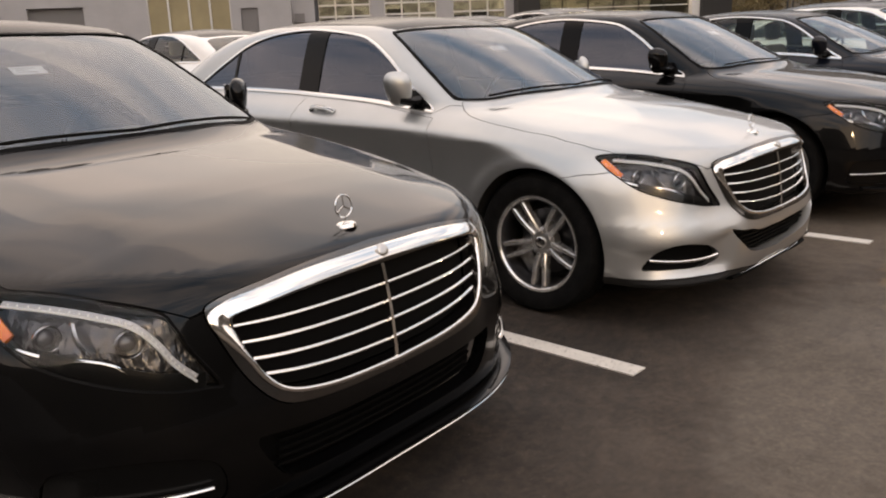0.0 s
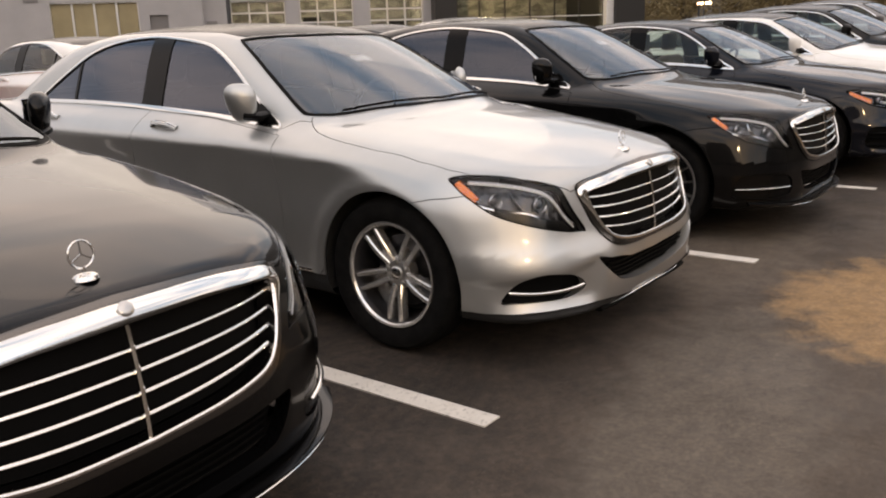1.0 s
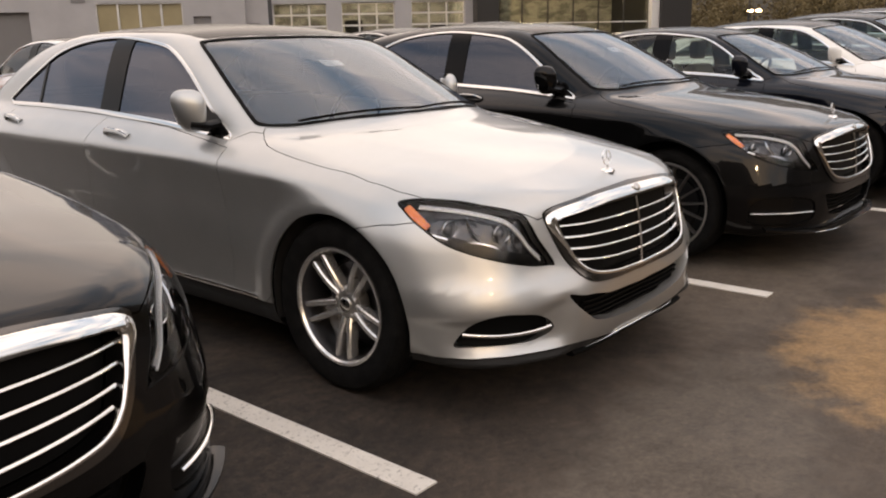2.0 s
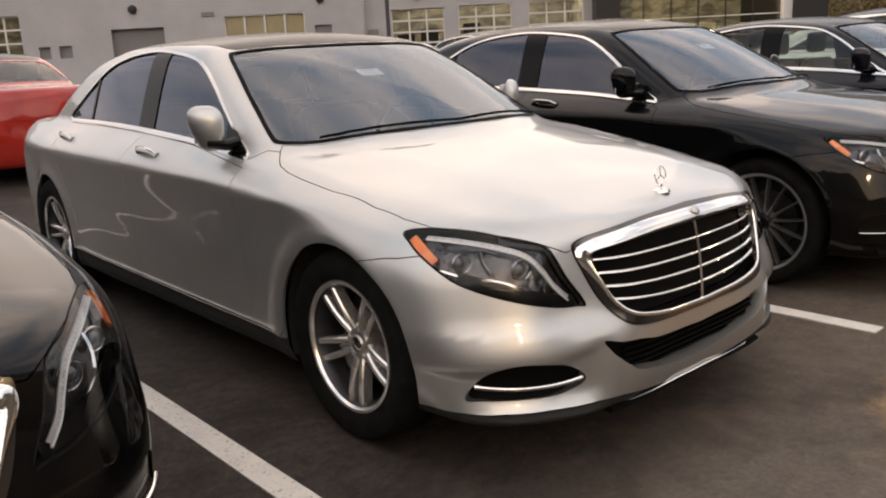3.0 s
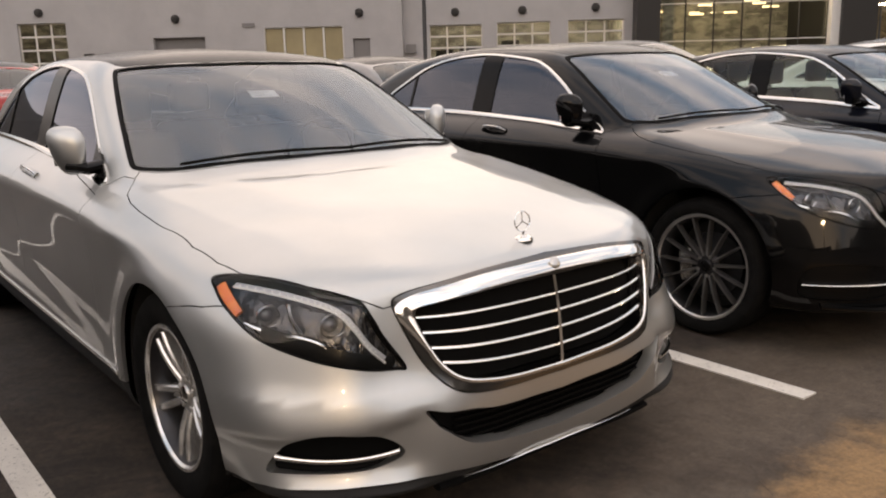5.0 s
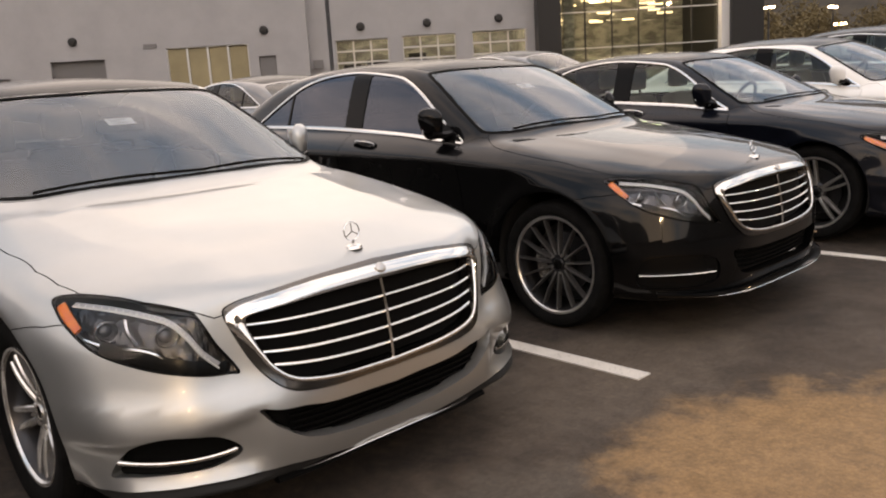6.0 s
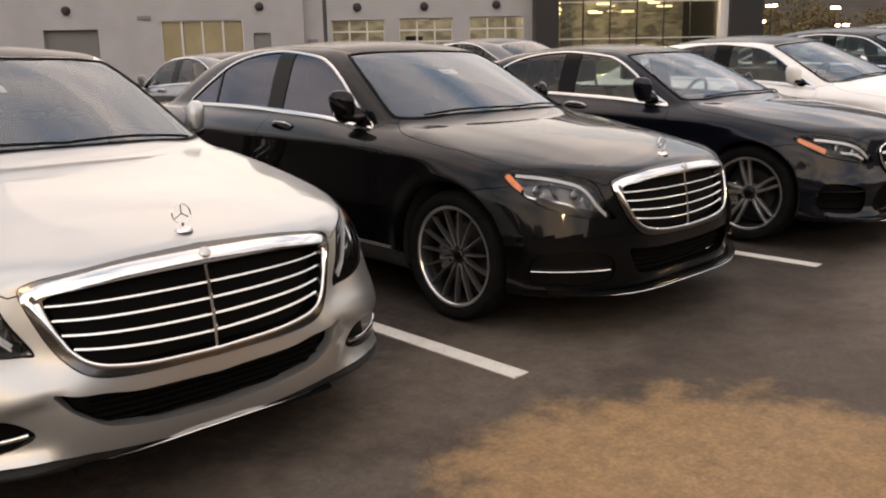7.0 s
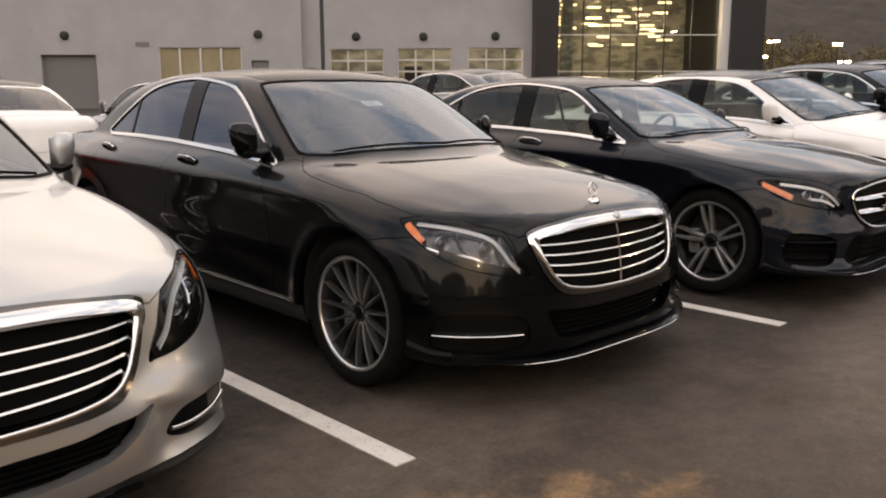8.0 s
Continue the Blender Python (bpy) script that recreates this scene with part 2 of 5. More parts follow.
q.set("Base Color", q.mix(q.ramp(q.noise(60, 7, 0.75), (0.56, 0.0), (0.68, 1.0)), q.mix(q.ramp(q.noise(5, 5), (0.3, 0.0), (0.7, 1.0)), (0.60, 0.565, 0.51), (0.75, 0.71, 0.645)), (0.14, 0.13, 0.115)))
LINEPAINT = q.bump(q.noise(200, 4), 0.4, 0.004).m

# facade
q = Mat("grey_wall_panel", (0.30, 0.30, 0.30), 0.75)
q.set("Base Color", q.mix(q.ramp(q.noise(0.5, 6, 0.6), (0.3, 0.0), (0.7, 1.0)), (0.375, 0.362, 0.358), (0.445, 0.432, 0.426)))
WALL = q.bump(q.noise(30, 5), 0.25, 0.01).m
q = Mat("dark_cladding", (0.018, 0.017, 0.016), 0.45)
CLAD = q.bump(q.noise(8, 5), 0.1, 0.01).m
FRAMEWHITE = Mat("white_frame", (0.66, 0.65, 0.62), 0.5).m
SHUTTER = Mat("grey_shutter", (0.20, 0.19, 0.185), 0.6).m
PANE = thin_glass("building_glass", (0.75, 0.78, 0.76), 1.5)
q = Mat("film_glass", (0.30, 0.22, 0.09), 0.3)
FILM = q.set("Base Color", q.mix(q.noise(0.6, 4), (0.24, 0.20, 0.12), (0.46, 0.38, 0.22))).m
CONCRETE = Mat("inner_floor", (0.35, 0.32, 0.27), 0.5).m
q = Mat("inner_wall", (0.56, 0.54, 0.48), 0.7)
INWALL = q.set("Base Color", q.mix(q.ramp(q.noise(0.9, 4, 0.6, "Object", (1, 1, 2.2)), (0.42, 0.0), (0.58, 1.0)), (0.26, 0.25, 0.23), (0.60, 0.58, 0.52))).m
LAMPGLOW = glow("lamp_glow", (1.0, 0.76, 0.45), 26.0)
LOTGLOW = glow("near_lamp_glow", (1.0, 0.80, 0.52), 450.0)
INGLOW = glow("inner_light", (1.0, 0.82, 0.52), 3.2)
POLE = Mat("pole_steel", (0.02, 0.02, 0.02), 0.5).m
q = Mat("hill_scrub", (0.07, 0.06, 0.045), 0.95)
HILL = q.set("Base Color", q.mix(q.ramp(q.noise(0.05, 8, 0.7), (0.35, 0.0), (0.7, 1.0)), (0.022, 0.018, 0.012), (0.065, 0.050, 0.032))).m
q = Mat("leaves", (0.06, 0.06, 0.02), 0.8)
LEAF = q.set("Base Color", q.mix(q.noise(0.3, 5), (0.10, 0.075, 0.03), (0.24, 0.175, 0.08))).m
BARK = Mat("bark", (0.06, 0.05, 0.04), 0.9).m

# ---------------------------------------------------------------- mesh helpers


def part(name, geo, material, parent=None, label=""):
    """Links a bmesh or a mesh as one object under a thing or a part."""
    if isinstance(geo, bmesh.types.BMesh):
        me = bpy.data.meshes.new(name)
        geo.normal_update()
        geo.to_mesh(me)
        geo.free()
    else:
        me = geo
    if material is not None and not me.materials:
        me.materials.append(material)
    ob = new(name, me)
    if parent is not None:
        ob.parent = parent
    return tagged(ob, label) if label else ob


def smooth(bm, angle=40):
    for f in bm.faces:
        f.smooth = True
    lim = radians(angle)
    for e in bm.edges:
        if len(e.link_faces) == 2 and e.calc_face_angle(0) > lim:
            e.smooth = False
    return bm


def box(x0, y0, z0, x1, y1, z1, bevel=0.0, seg=2, bm=None):
    bm = bm or bmesh.new()
    vs = bmesh.ops.create_cube(bm, size=1.0, matrix=Matrix.Translation(((x0 + x1) / 2, (y0 + y1) / 2, (z0 + z1) / 2)) @ Matrix.Diagonal((x1 - x0, y1 - y0, z1 - z0, 1)))["verts"]
    if bevel:
        bmesh.ops.bevel(bm, geom=list({e for v in vs for e in v.link_edges}), offset=bevel, segments=seg, profile=0.6, affect="EDGES")
    return bm


def lathe(profile, n=48, axis="x", closed=False):
    """Spins (radius, along) pairs round the x axis."""
    bm = bmesh.new()
    rings = []
    for r, a in profile:
        ring = []
        for k in range(n):
            w = 2 * math.pi * k / n
            p = (a, r * math.cos(w), r * math.sin(w)) if axis == "x" else (r * math.cos(w), r * math.sin(w), a)
            ring.append(bm.verts.new(p))
        rings.append(ring)
    pairs = list(zip(rings, rings[1:])) + ([(rings[-1], rings[0])] if closed else [])
    for ra, rb in pairs:
        for k in range(n):
            bm.faces.new((ra[k], ra[(k + 1) % n], rb[(k + 1) % n], rb[k]))
    bmesh.ops.recalc_face_normals(bm, faces=bm.faces)
    return smooth(bm, 35)


def sweep(pts, ups, w, h, closed=False, sides=6, bm=None, flatten=False):
    """A bar of elliptic section (w across, h along ups) along points; flatten gives a boxy section."""
    bm = bm or bmesh.new()
    pts = [Vector(p) for p in pts]
    n = len(pts)
    wide = np.broadcast_to(np.asarray(w, float), (n,))
    rings = []
    for k in range(n):
        a, b = (pts[k - 1], pts[(k + 1) % n]) if closed else (pts[max(k - 1, 0)], pts[min(k + 1, n - 1)])
        t = (b - a).normalized()
        up = Vector(ups[k] if isinstance(ups, (list, np.ndarray)) and len(ups) == n and hasattr(ups[k], "__len__") else ups)
        up = (up - t * up.dot(t)).normalized()
        side = t.cross(up)
        ring = []
        for j in range(sides):
            g = 2 * math.pi * (j + 0.5) / sides
            c, s = math.cos(g), math.sin(g)
            if flatten:
                m = max(abs(c), abs(s))
                c, s = c / m, s / m
            ring.append(bm.verts.new(pts[k] + side * (c * wide[k] / 2) + up * (s * h / 2)))
        rings.append(ring)
    for k in range(n if closed else n - 1):
        ra, rb = rings[k], rings[(k + 1) % n]
        for j in range(sides):
            bm.faces.new((ra[j], ra[(j + 1) % sides], rb[(j + 1) % sides], rb[j]))
    if not closed:
        bm.faces.new(rings[0][::-1])
        bm.faces.new(rings[-1])
    bmesh.ops.recalc_face_normals(bm, faces=bm.faces)
    return smooth(bm, 50)


def spline(pts, n=8, closed=False):
    """Catmull-Rom through the points."""
    p = np.array(pts, float)
    m = len(p)
    out = []
    for k in range(m if closed else m - 1):
        a, b, c, d = (p[(k + j) % m] if closed else p[min(max(k + j, 0), m - 1)] for j in (-1, 0, 1, 2))
        for s in np.arange(n) / n:
            out.append(0.5 * (2 * b + (c - a) * s + (2 * a - 5 * b + 4 * c - d) * s * s + (3 * b - a - 3 * c + d) * s**3))
    if not closed:
        out.append(p[-1])
    return np.array(out)


def empty(name):
    return new(name, None)


# ---------------------------------------------------------------- the saloon's shape


class Curve:
    """A softened polyline y(x)."""

    def __init__(self, soft, *pts):
        p = np.array(pts, float)
        lo, hi = p[0, 0] - 1, p[-1, 0] + 1
        self.x = np.arange(lo, hi, 0.005)
        y = np.interp(self.x, p[:, 0], p[:, 1])
        w = np.exp(-0.5 * (np.arange(-60, 61) * 0.005 / max(soft, 1e-3)) ** 2)
        pad = np.r_[np.full(60, y[0]), y, np.full(60, y[-1])]
        self.y = np.convolve(pad, w / w.sum(), "valid")

    def __call__(self, x):
        return np.interp(x, self.x, self.y)


def smax(a, b, k):
    h = np.maximum(k - np.abs(a - b), 0) / k
    return np.maximum(a, b) + h * h * k / 4


def smin(a, b, k):
    return -smax(-a, -b, k)


class Shape:
    """The closed outer skin of a three-box saloon as a field: negative inside. x across, y rearward from the front axle, z up."""

    def __init__(self, base, width, height, nose, tail, sculpt=1.0):
        self.sculpt = sculpt
        self.base, self.w, self.dz, self.nose, self.tail = base, width / 1.9, height - 1.496, nose, tail
        k = base / 3.165
        self.k = k
        self.side = Curve(0.035, (0.10, 0.83), (0.22, 0.895), (0.35, 0.925), (0.50, 0.940), (0.65, 0.948), (0.80, 0.949), (0.90, 0.930), (0.97, 0.885), (1.06, 0.80))
        self.plan = Curve(0.12, (-0.9, 0.965), (-0.4, 0.985), (0.2, 1.0), (2.5 * k, 1.0), (3.2 * k, 0.975), (3.8 * k, 0.90), (4.4 * k, 0.79))
        self.deck = Curve(0.05, (-1.0, 0.70), (-0.90, 0.765), (-0.82, 0.808), (-0.70, 0.842), (-0.50, 0.892), (-0.20, 0.942), (0.20, 0.990), (0.50, 1.022), (0.8, 1.035), (1.1, 1.07), (1.4, 1.09), (2.6 * k, 1.095), (3.0 * k, 1.085), (3.5 * k, 1.075), (4.0 * k, 1.065), (base + tail - 0.1, 1.03), (base + tail + 0.1, 0.97))
        self.face = Curve(0.04, (0.10, 0.075), (0.20, 0.035), (0.30, 0.008), (0.40, 0.0), (0.52, 0.004), (0.65, 0.018), (0.80, 0.05), (0.95, 0.11))
        self.back = Curve(0.05, (0.1, 0.1), (0.3, 0.02), (0.5, 0.0), (0.7, 0.015), (0.95, 0.06), (1.1, 0.12))
        self.cabin = Curve(0.04, (0.95, 0.840), (1.0, 0.818), (1.10, 0.782), (1.25, 0.728), (1.40, 0.662), (1.46, 0.625), (1.52, 0.58))
        self.cabplan = Curve(0.2, (0.3, 0.985), (1.2, 1.0), (2.4 * k, 0.99), (3.1 * k, 0.93), (3.7 * k, 0.86))
        self.roof = Curve(0.10, (0.6, 1.24), (0.9, 1.355), (1.15, 1.435), (1.4, 1.478), (1.9 * k, 1.502), (2.4 * k, 1.495), (2.8 * k, 1.445), (3.1 * k, 1.385), (3.5 * k, 1.26))
        self.crease = Curve(0.25, (-0.5, 0.80), (0.0, 0.843), (0.44, 0.870), (0.94, 0.892), (1.58, 0.906), (2.4, 0.910), (4.4, 0.915))
        self.drop = Curve(0.25, (0.3, 0.30), (0.8, 0.36), (1.6, 0.46), (2.6, 0.60), (3.0, 0.66))

    def __call__(self, p):
        x, y, z = np.abs(p[..., 0]) / self.w, p[..., 1], p[..., 2]
        b, k = self.base, self.k
        d = z - self.crease(y)
        run = np.clip((y + 0.25) / 0.6, 0, 1) * np.clip((b + 0.9 - y) / 0.5, 0, 1)
        run = run * run * (3 - 2 * run)
        # a crisp shoulder: planes above and below the crease meet in a tight radius
        over = 0.951 - 0.85 * d - 2.2 * np.maximum(d, 0) ** 2
        fall = np.clip(-d / 0.20, 0, 1)
        wall = 0.951 - 0.022 * np.sin(fall * math.pi / 2) - 0.006 * np.clip((0.55 - z) / 0.3, 0, 1) - 0.30 * np.maximum(0.27 - z, 0)
        half = (self.side(z) * (1 - run) + smin(over, wall, 0.022) * run) * self.plan(y)
        for axle in (0.0, b):
            r = np.hypot(y - axle, z - 0.35)
            half = half + 0.012 * np.exp(-(((r - 0.40) / 0.05) ** 2))
        e = z - self.drop(y)
        half = half - 0.005 * np.exp(-(((e - 0.06) / 0.07) ** 2)) * np.clip((y - 0.4) / 0.3, 0, 1) * np.clip((b - 0.35 - y) / 0.3, 0, 1)
        fside = x - half
        dome = 0.007 / (1 + np.exp(-(0.56 - 0.06 * (0.5 - y) - x) / 0.03)) * np.clip((0.75 + y) / 0.4, 0, 1)
        aft = np.clip((y + 0.45) / 0.8, 0, 1)
        ftop = z - (self.deck(y) - (0.052 - 0.022 * aft) * (x / 0.8) ** 2 - (0.05 - 0.04 * aft) * (x / 0.85) ** 6 + np.where(y < 0.7, dome, 0))
        chin = 1 / (1 + np.exp(-np.clip((0.485 - z) / 0.026, -30, 30)))
        yf = self.nose + 0.45 * (x / 0.945) ** 4.0 + self.face(z) - self.sculpt * chin * (0.022 * np.clip((x - 0.1) / 0.3, 0, 1) + 0.022 * np.clip((x - 0.62) / 0.2, 0, 1)) + 0.30 * np.maximum(z - 0.5, 0) * (x / 0.9) ** 2
        # a valley beside the grille, above the bumper's step
        yf = yf + (0.015 + 0.025 * self.sculpt) / 0.040 * (0.040 - 0.07 * np.clip(z - 0.52, 0, 0.25)) * np.exp(-(((x - 0.53) / 0.11) ** 2)) / (1 + np.exp(-np.clip((z - 0.47 - 0.04 * self.sculpt) / (0.08 - 0.046 * self.sculpt), -30, 30)))
        out = np.clip((x - 0.40) / 0.22, 0, 1)
        out = out * out * (3 - 2 * out)
        edge = 0.388 + 0.055 * np.clip((0.72 - x) / 0.22, 0, 1)
        side = np.clip((x - 0.45) / 0.09, 0, 1)
        under = 1 / (1 + np.exp(-np.clip((edge - z) / 0.009, -30, 30))) / (1 + np.exp(-np.clip((z - 0.285) / 0.012, -30, 30)))
        yf = yf + self.sculpt * 0.026 * side * side * (3 - 2 * side) * under
        yf = yf + self.sculpt * out * (0.008 * np.exp(-(((z - 0.345) / 0.05) ** 2)) - 0.034 * np.exp(-(((z - 0.226) / 0.030) ** 2)))
        ffront = (yf - y) * 0.85
        yr = b + self.tail - 0.48 * (x / 0.90) ** 2.6 - self.back(z)
        frear = (y - yr) * 0.9
        wide = np.clip((x - 0.5) / 0.3, 0, 1)
        low = smax(smax(ffront, fside, 0.085), ftop, 0.045 + (0.085 - 0.045 * aft) * wide)
        low = smax(smax(low, frear, 0.10), 0.185 - z, 0.05)
        zz = z - self.dz * np.clip((z - 0.95) / 0.5, 0, 1)
        gside = x * self.w - self.cabin(zz) * self.cabplan(y)
        groof = zz - (self.roof(y) - 0.045 * (x / 0.6) ** 2)
        yw = 0.335 + (zz - 1.035) * 2.02 + 0.29 * (x / 0.77) ** 2.4
        gws = (yw - y) / 2.25
        yb = 3.70 * k - (zz - 1.09) * 2.15 - 0.13 * (x / 0.7) ** 2
        gback = (y - yb) / 2.37
        cab = smax(smax(smax(gws, gback, 0.02), groof, 0.07), gside, 0.085)
        cab = np.maximum(cab, 0.88 - z)
        return smin(low, cab, 0.03)

    def grad(self, p):
        p = np.asarray(p, float)
        h = 2e-3
        g = np.stack([self(p + h * e) - self(p - h * e) for e in np.eye(3)], -1)
        return g / np.linalg.norm(g, axis=-1, keepdims=True)

    def cast(self, o, d, far=1.6):
        """Where rays that come in from outside towards o, along -d, first meet the skin."""
        o, d = np.broadcast_arrays(np.asarray(o, float), np.asarray(d, float))
        shape = o.shape[:-1]
        o, d = o.reshape(-1, 1, 3), d.reshape(-1, 1, 3)
        hi, lo = np.full((len(o), 1), float(far)), np.full((len(o), 1), 0.02)
        for count in (90, 30, 30):
            s = hi + (lo - hi) * np.linspace(0, 1, count)
            hit = np.argmax(self(o + d * s[..., None]) < 0, 1)[:, None]
            hi, lo = np.take_along_axis(s, np.maximum(hit - 1, 0), 1), np.take_along_axis(s, np.maximum(hit, 1), 1)
        return (o[:, 0] + d[:, 0] * (hi + lo) / 2).reshape(*shape, 3)

    # the chart: sections fan round the axles and stand upright between them
    R = 0.87

    def chart(self, p):
        p = np.asarray(p, float)
        x, y, z = np.abs(p[..., 0]), p[..., 1], p[..., 2] - 0.35
        b = self.base
        yy = np.where(y < 0, y, np.where(y > b, y - b, 0))
        r = np.where((y < 0) | (y > b), np.hypot(yy, z), z)
        psi = np.where((y < 0) | (y > b), np.arctan2(np.abs(yy), z), 0)
        u = np.where(y < 0, -psi * self.R, np.where(y > b, b + psi * self.R, y))
        return np.stack([u, np.arctan2(x, r) * 0.9], -1)

    def skin(self, uv):
        u, v = uv[..., 0], uv[..., 1] / 0.9
        b = self.base
        psi = np.where(u < 0, -u / self.R, np.where(u > b, (u - b) / self.R, 0))
        sgn = np.where(u < 0, -1.0, 1.0)
        o = np.stack([0 * u, np.clip(u, 0, b), 0 * u + 0.35], -1)
        e = np.stack([0 * u, sgn * np.sin(psi), np.cos(psi)], -1)
        d = np.cos(v)[..., None] * e + np.sin(v)[..., None] * np.array([1.0, 0, 0])
        return self.cast(o, d, 1.75)

    # points of the skin by view
    def S(self, y, z):
        return self.cast((0, y, z), (1, 0, 0), 1.2)

    def T(self, x, y):
        return self.cast((x, y, 0.3), (0, 0, 1), 1.4)

    def F(self, x, z):
        return self.cast((x, 0.3, z), (0, -1, 0), 1.5)


def inside(poly, q):
    """Which of the points q lie in the polygon."""
    x, y = q[:, 0], q[:, 1]
    a, b = poly, np.roll(poly, -1, 0)
    res = np.zeros(len(q), bool)
    for (x0, y0), (x1, y1) in zip(a, b):
        if y0 != y1:
            res ^= ((y0 > y) != (y1 > y)) & (x < (x1 - x0) * (y - y0) / (y1 - y0) + x0)
    return res


def dense(p, most=0.022):
    """The polygon with no edge longer than most."""
    out = []
    for a, c in zip(p, np.roll(p, -1, 0)):
        n = max(1, int(np.ceil(np.linalg.norm(c - a) / most)))
        out += [a + (c - a) * i / n for i in range(n)]
    return np.array(out)


def cut_skin(shape, regions, step=0.03):
    """Divides the half skin along the regions' outlines. regions: name -> chart polygon, in order of rank. Gives points, normals and triangles by name."""
    from mathutils.geometry import delaunay_2d_cdt

    b = shape.base
    us = np.r_[np.arange(-115, 0, 1.6) * math.pi / 180 * shape.R, np.arange(0, b, step), b + np.arange(0, 115.1, 2.4) * math.pi / 180 * shape.R]
    vs = np.r_[np.arange(0, 106.1, 1.5)] * math.pi / 180 * 0.9
    grid = np.array([(u, v) for u in us for v in vs])
    keep = np.ones(len(grid), bool)
    polys = {n: dense(np.asarray(p, float)) for n, p in regions.items()}
    for p in polys.values():
        for a, c in zip(p, np.roll(p, -1, 0)):
            near = (np.abs(grid - (a + c) / 2).max(1) < np.linalg.norm(c - a) / 2 + 0.03) & keep
            if near.any():
                g = grid[near] - a
                t = np.clip((g @ (c - a)) / max((c - a) @ (c - a), 1e-12), 0, 1)
                far = np.linalg.norm(g - t[:, None] * (c - a), axis=1) > 0.009
                rim = (grid[near][:, 1] < 1e-6) | (grid[near][:, 1] > vs[-1] - 1e-6)
                keep[np.flatnonzero(near)[~far & ~rim]] = False
    verts, edges = list(map(tuple, grid[keep])), []
    for p in polys.values():
        n0 = len(verts)
        verts += list(map(tuple, p))
        edges += [(n0 + i, n0 + (i + 1) % len(p)) for i in range(len(p))]
    out = delaunay_2d_cdt([Vector(v) for v in verts], edges, [], 0, 1e-5)
    uv = np.array([(v.x, v.y) for v in out[0]])
    tris = np.array([f for f in out[2] if len(f) == 3])
    mid_uv = uv[tris].mean(1)
    pts = shape.skin(uv)
    pts[uv[:, 1] < 1e-5, 0] = 0.0
    nor = shape.grad(pts)
    nor[uv[:, 1] < 1e-5, 0] = 0
    # outward winding
    p0, p1, p2 = pts[tris[:, 0]], pts[tris[:, 1]], pts[tris[:, 2]]
    fn = np.cross(p1 - p0, p2 - p0)
    flip = (fn * nor[tris].sum(1)).sum(1) < 0
    tris[flip] = tris[flip][:, ::-1]
    name = np.full(len(tris), "", object)
    for n, p in polys.items():
        sel = (name == "") & inside(p, mid_uv)
        name[sel] = n
    return pts, nor, tris, name, mid_uv


def panel(name, pts, nor, tris, sides=(1,), gap=0.002, rim=0.014, inset=0.0):
    """A sheet of the skin as a mesh: edges drawn back from the joint and folded inwards."""
    used, inv = np.unique(tris, return_inverse=True)
    t = inv.reshape(-1, 3)
    p, n = pts[used].copy(), nor[used].copy()
    cnt = {}
    for f in t:
        for a, b in ((f[0], f[1]), (f[1], f[2]), (f[2], f[0])):
            cnt[(a, b)] = cnt.get((a, b), 0) + 1
    bound = [(a, b) for a, b in cnt if (b, a) not in cnt and not (abs(p[a][0]) < 1e-4 and abs(p[b][0]) < 1e-4)]
    if gap:
        push = np.zeros_like(p)
        for a, b in bound:
            d = np.cross((n[a] + n[b]) / 2, p[b] - p[a])
            d /= max(np.linalg.norm(d), 1e-9)
            push[a] += d
            push[b] += d
        ln = np.linalg.norm(push, axis=1)
        sel = ln > 0.2
        push[sel] /= ln[sel][:, None]
        push[~sel] = 0
        push[np.abs(p[:, 0]) < 1e-4, 0] = 0
        p = p + push * gap
    p = p - n * inset
    V, N, Fc, LN = [], [], [], []
    for s in sides:
        m = np.array([s, 1, 1.0])
        off = len(V)
        pp, nn = p * m, n * m
        V += pp.tolist()
        for f in t:
            f = f if s > 0 else f[::-1]
            Fc.append([int(i) + off for i in f])
            LN += [nn[i] for i in f]
        if rim:
            ids = {i: len(V) + j for j, i in enumerate(sorted({i for e in bound for i in e}))}
            V += [(pp[i] - nn[i] * rim).tolist() for i in sorted(ids)]
            for a, b in bound:
                q4 = [b + off, a + off, ids[a], ids[b]]
                q4 = q4 if s > 0 else q4[::-1]
                Fc.append([int(i) for i in q4])
                w = np.cross(np.subtract(V[q4[1]], V[q4[0]]), np.subtract(V[q4[2]], V[q4[0]]))
                w = w / max(np.linalg.norm(w), 1e-9)
                LN += [w] * 4
    me = bpy.data.meshes.new(name)
    me.from_pydata(V, [], Fc)
    me.polygons.foreach_set("use_smooth", np.ones(len(me.polygons), bool))
    if len(me.loops) == len(LN):
        me.normals_split_custom_set([Vector(v) for v in LN])
    return me

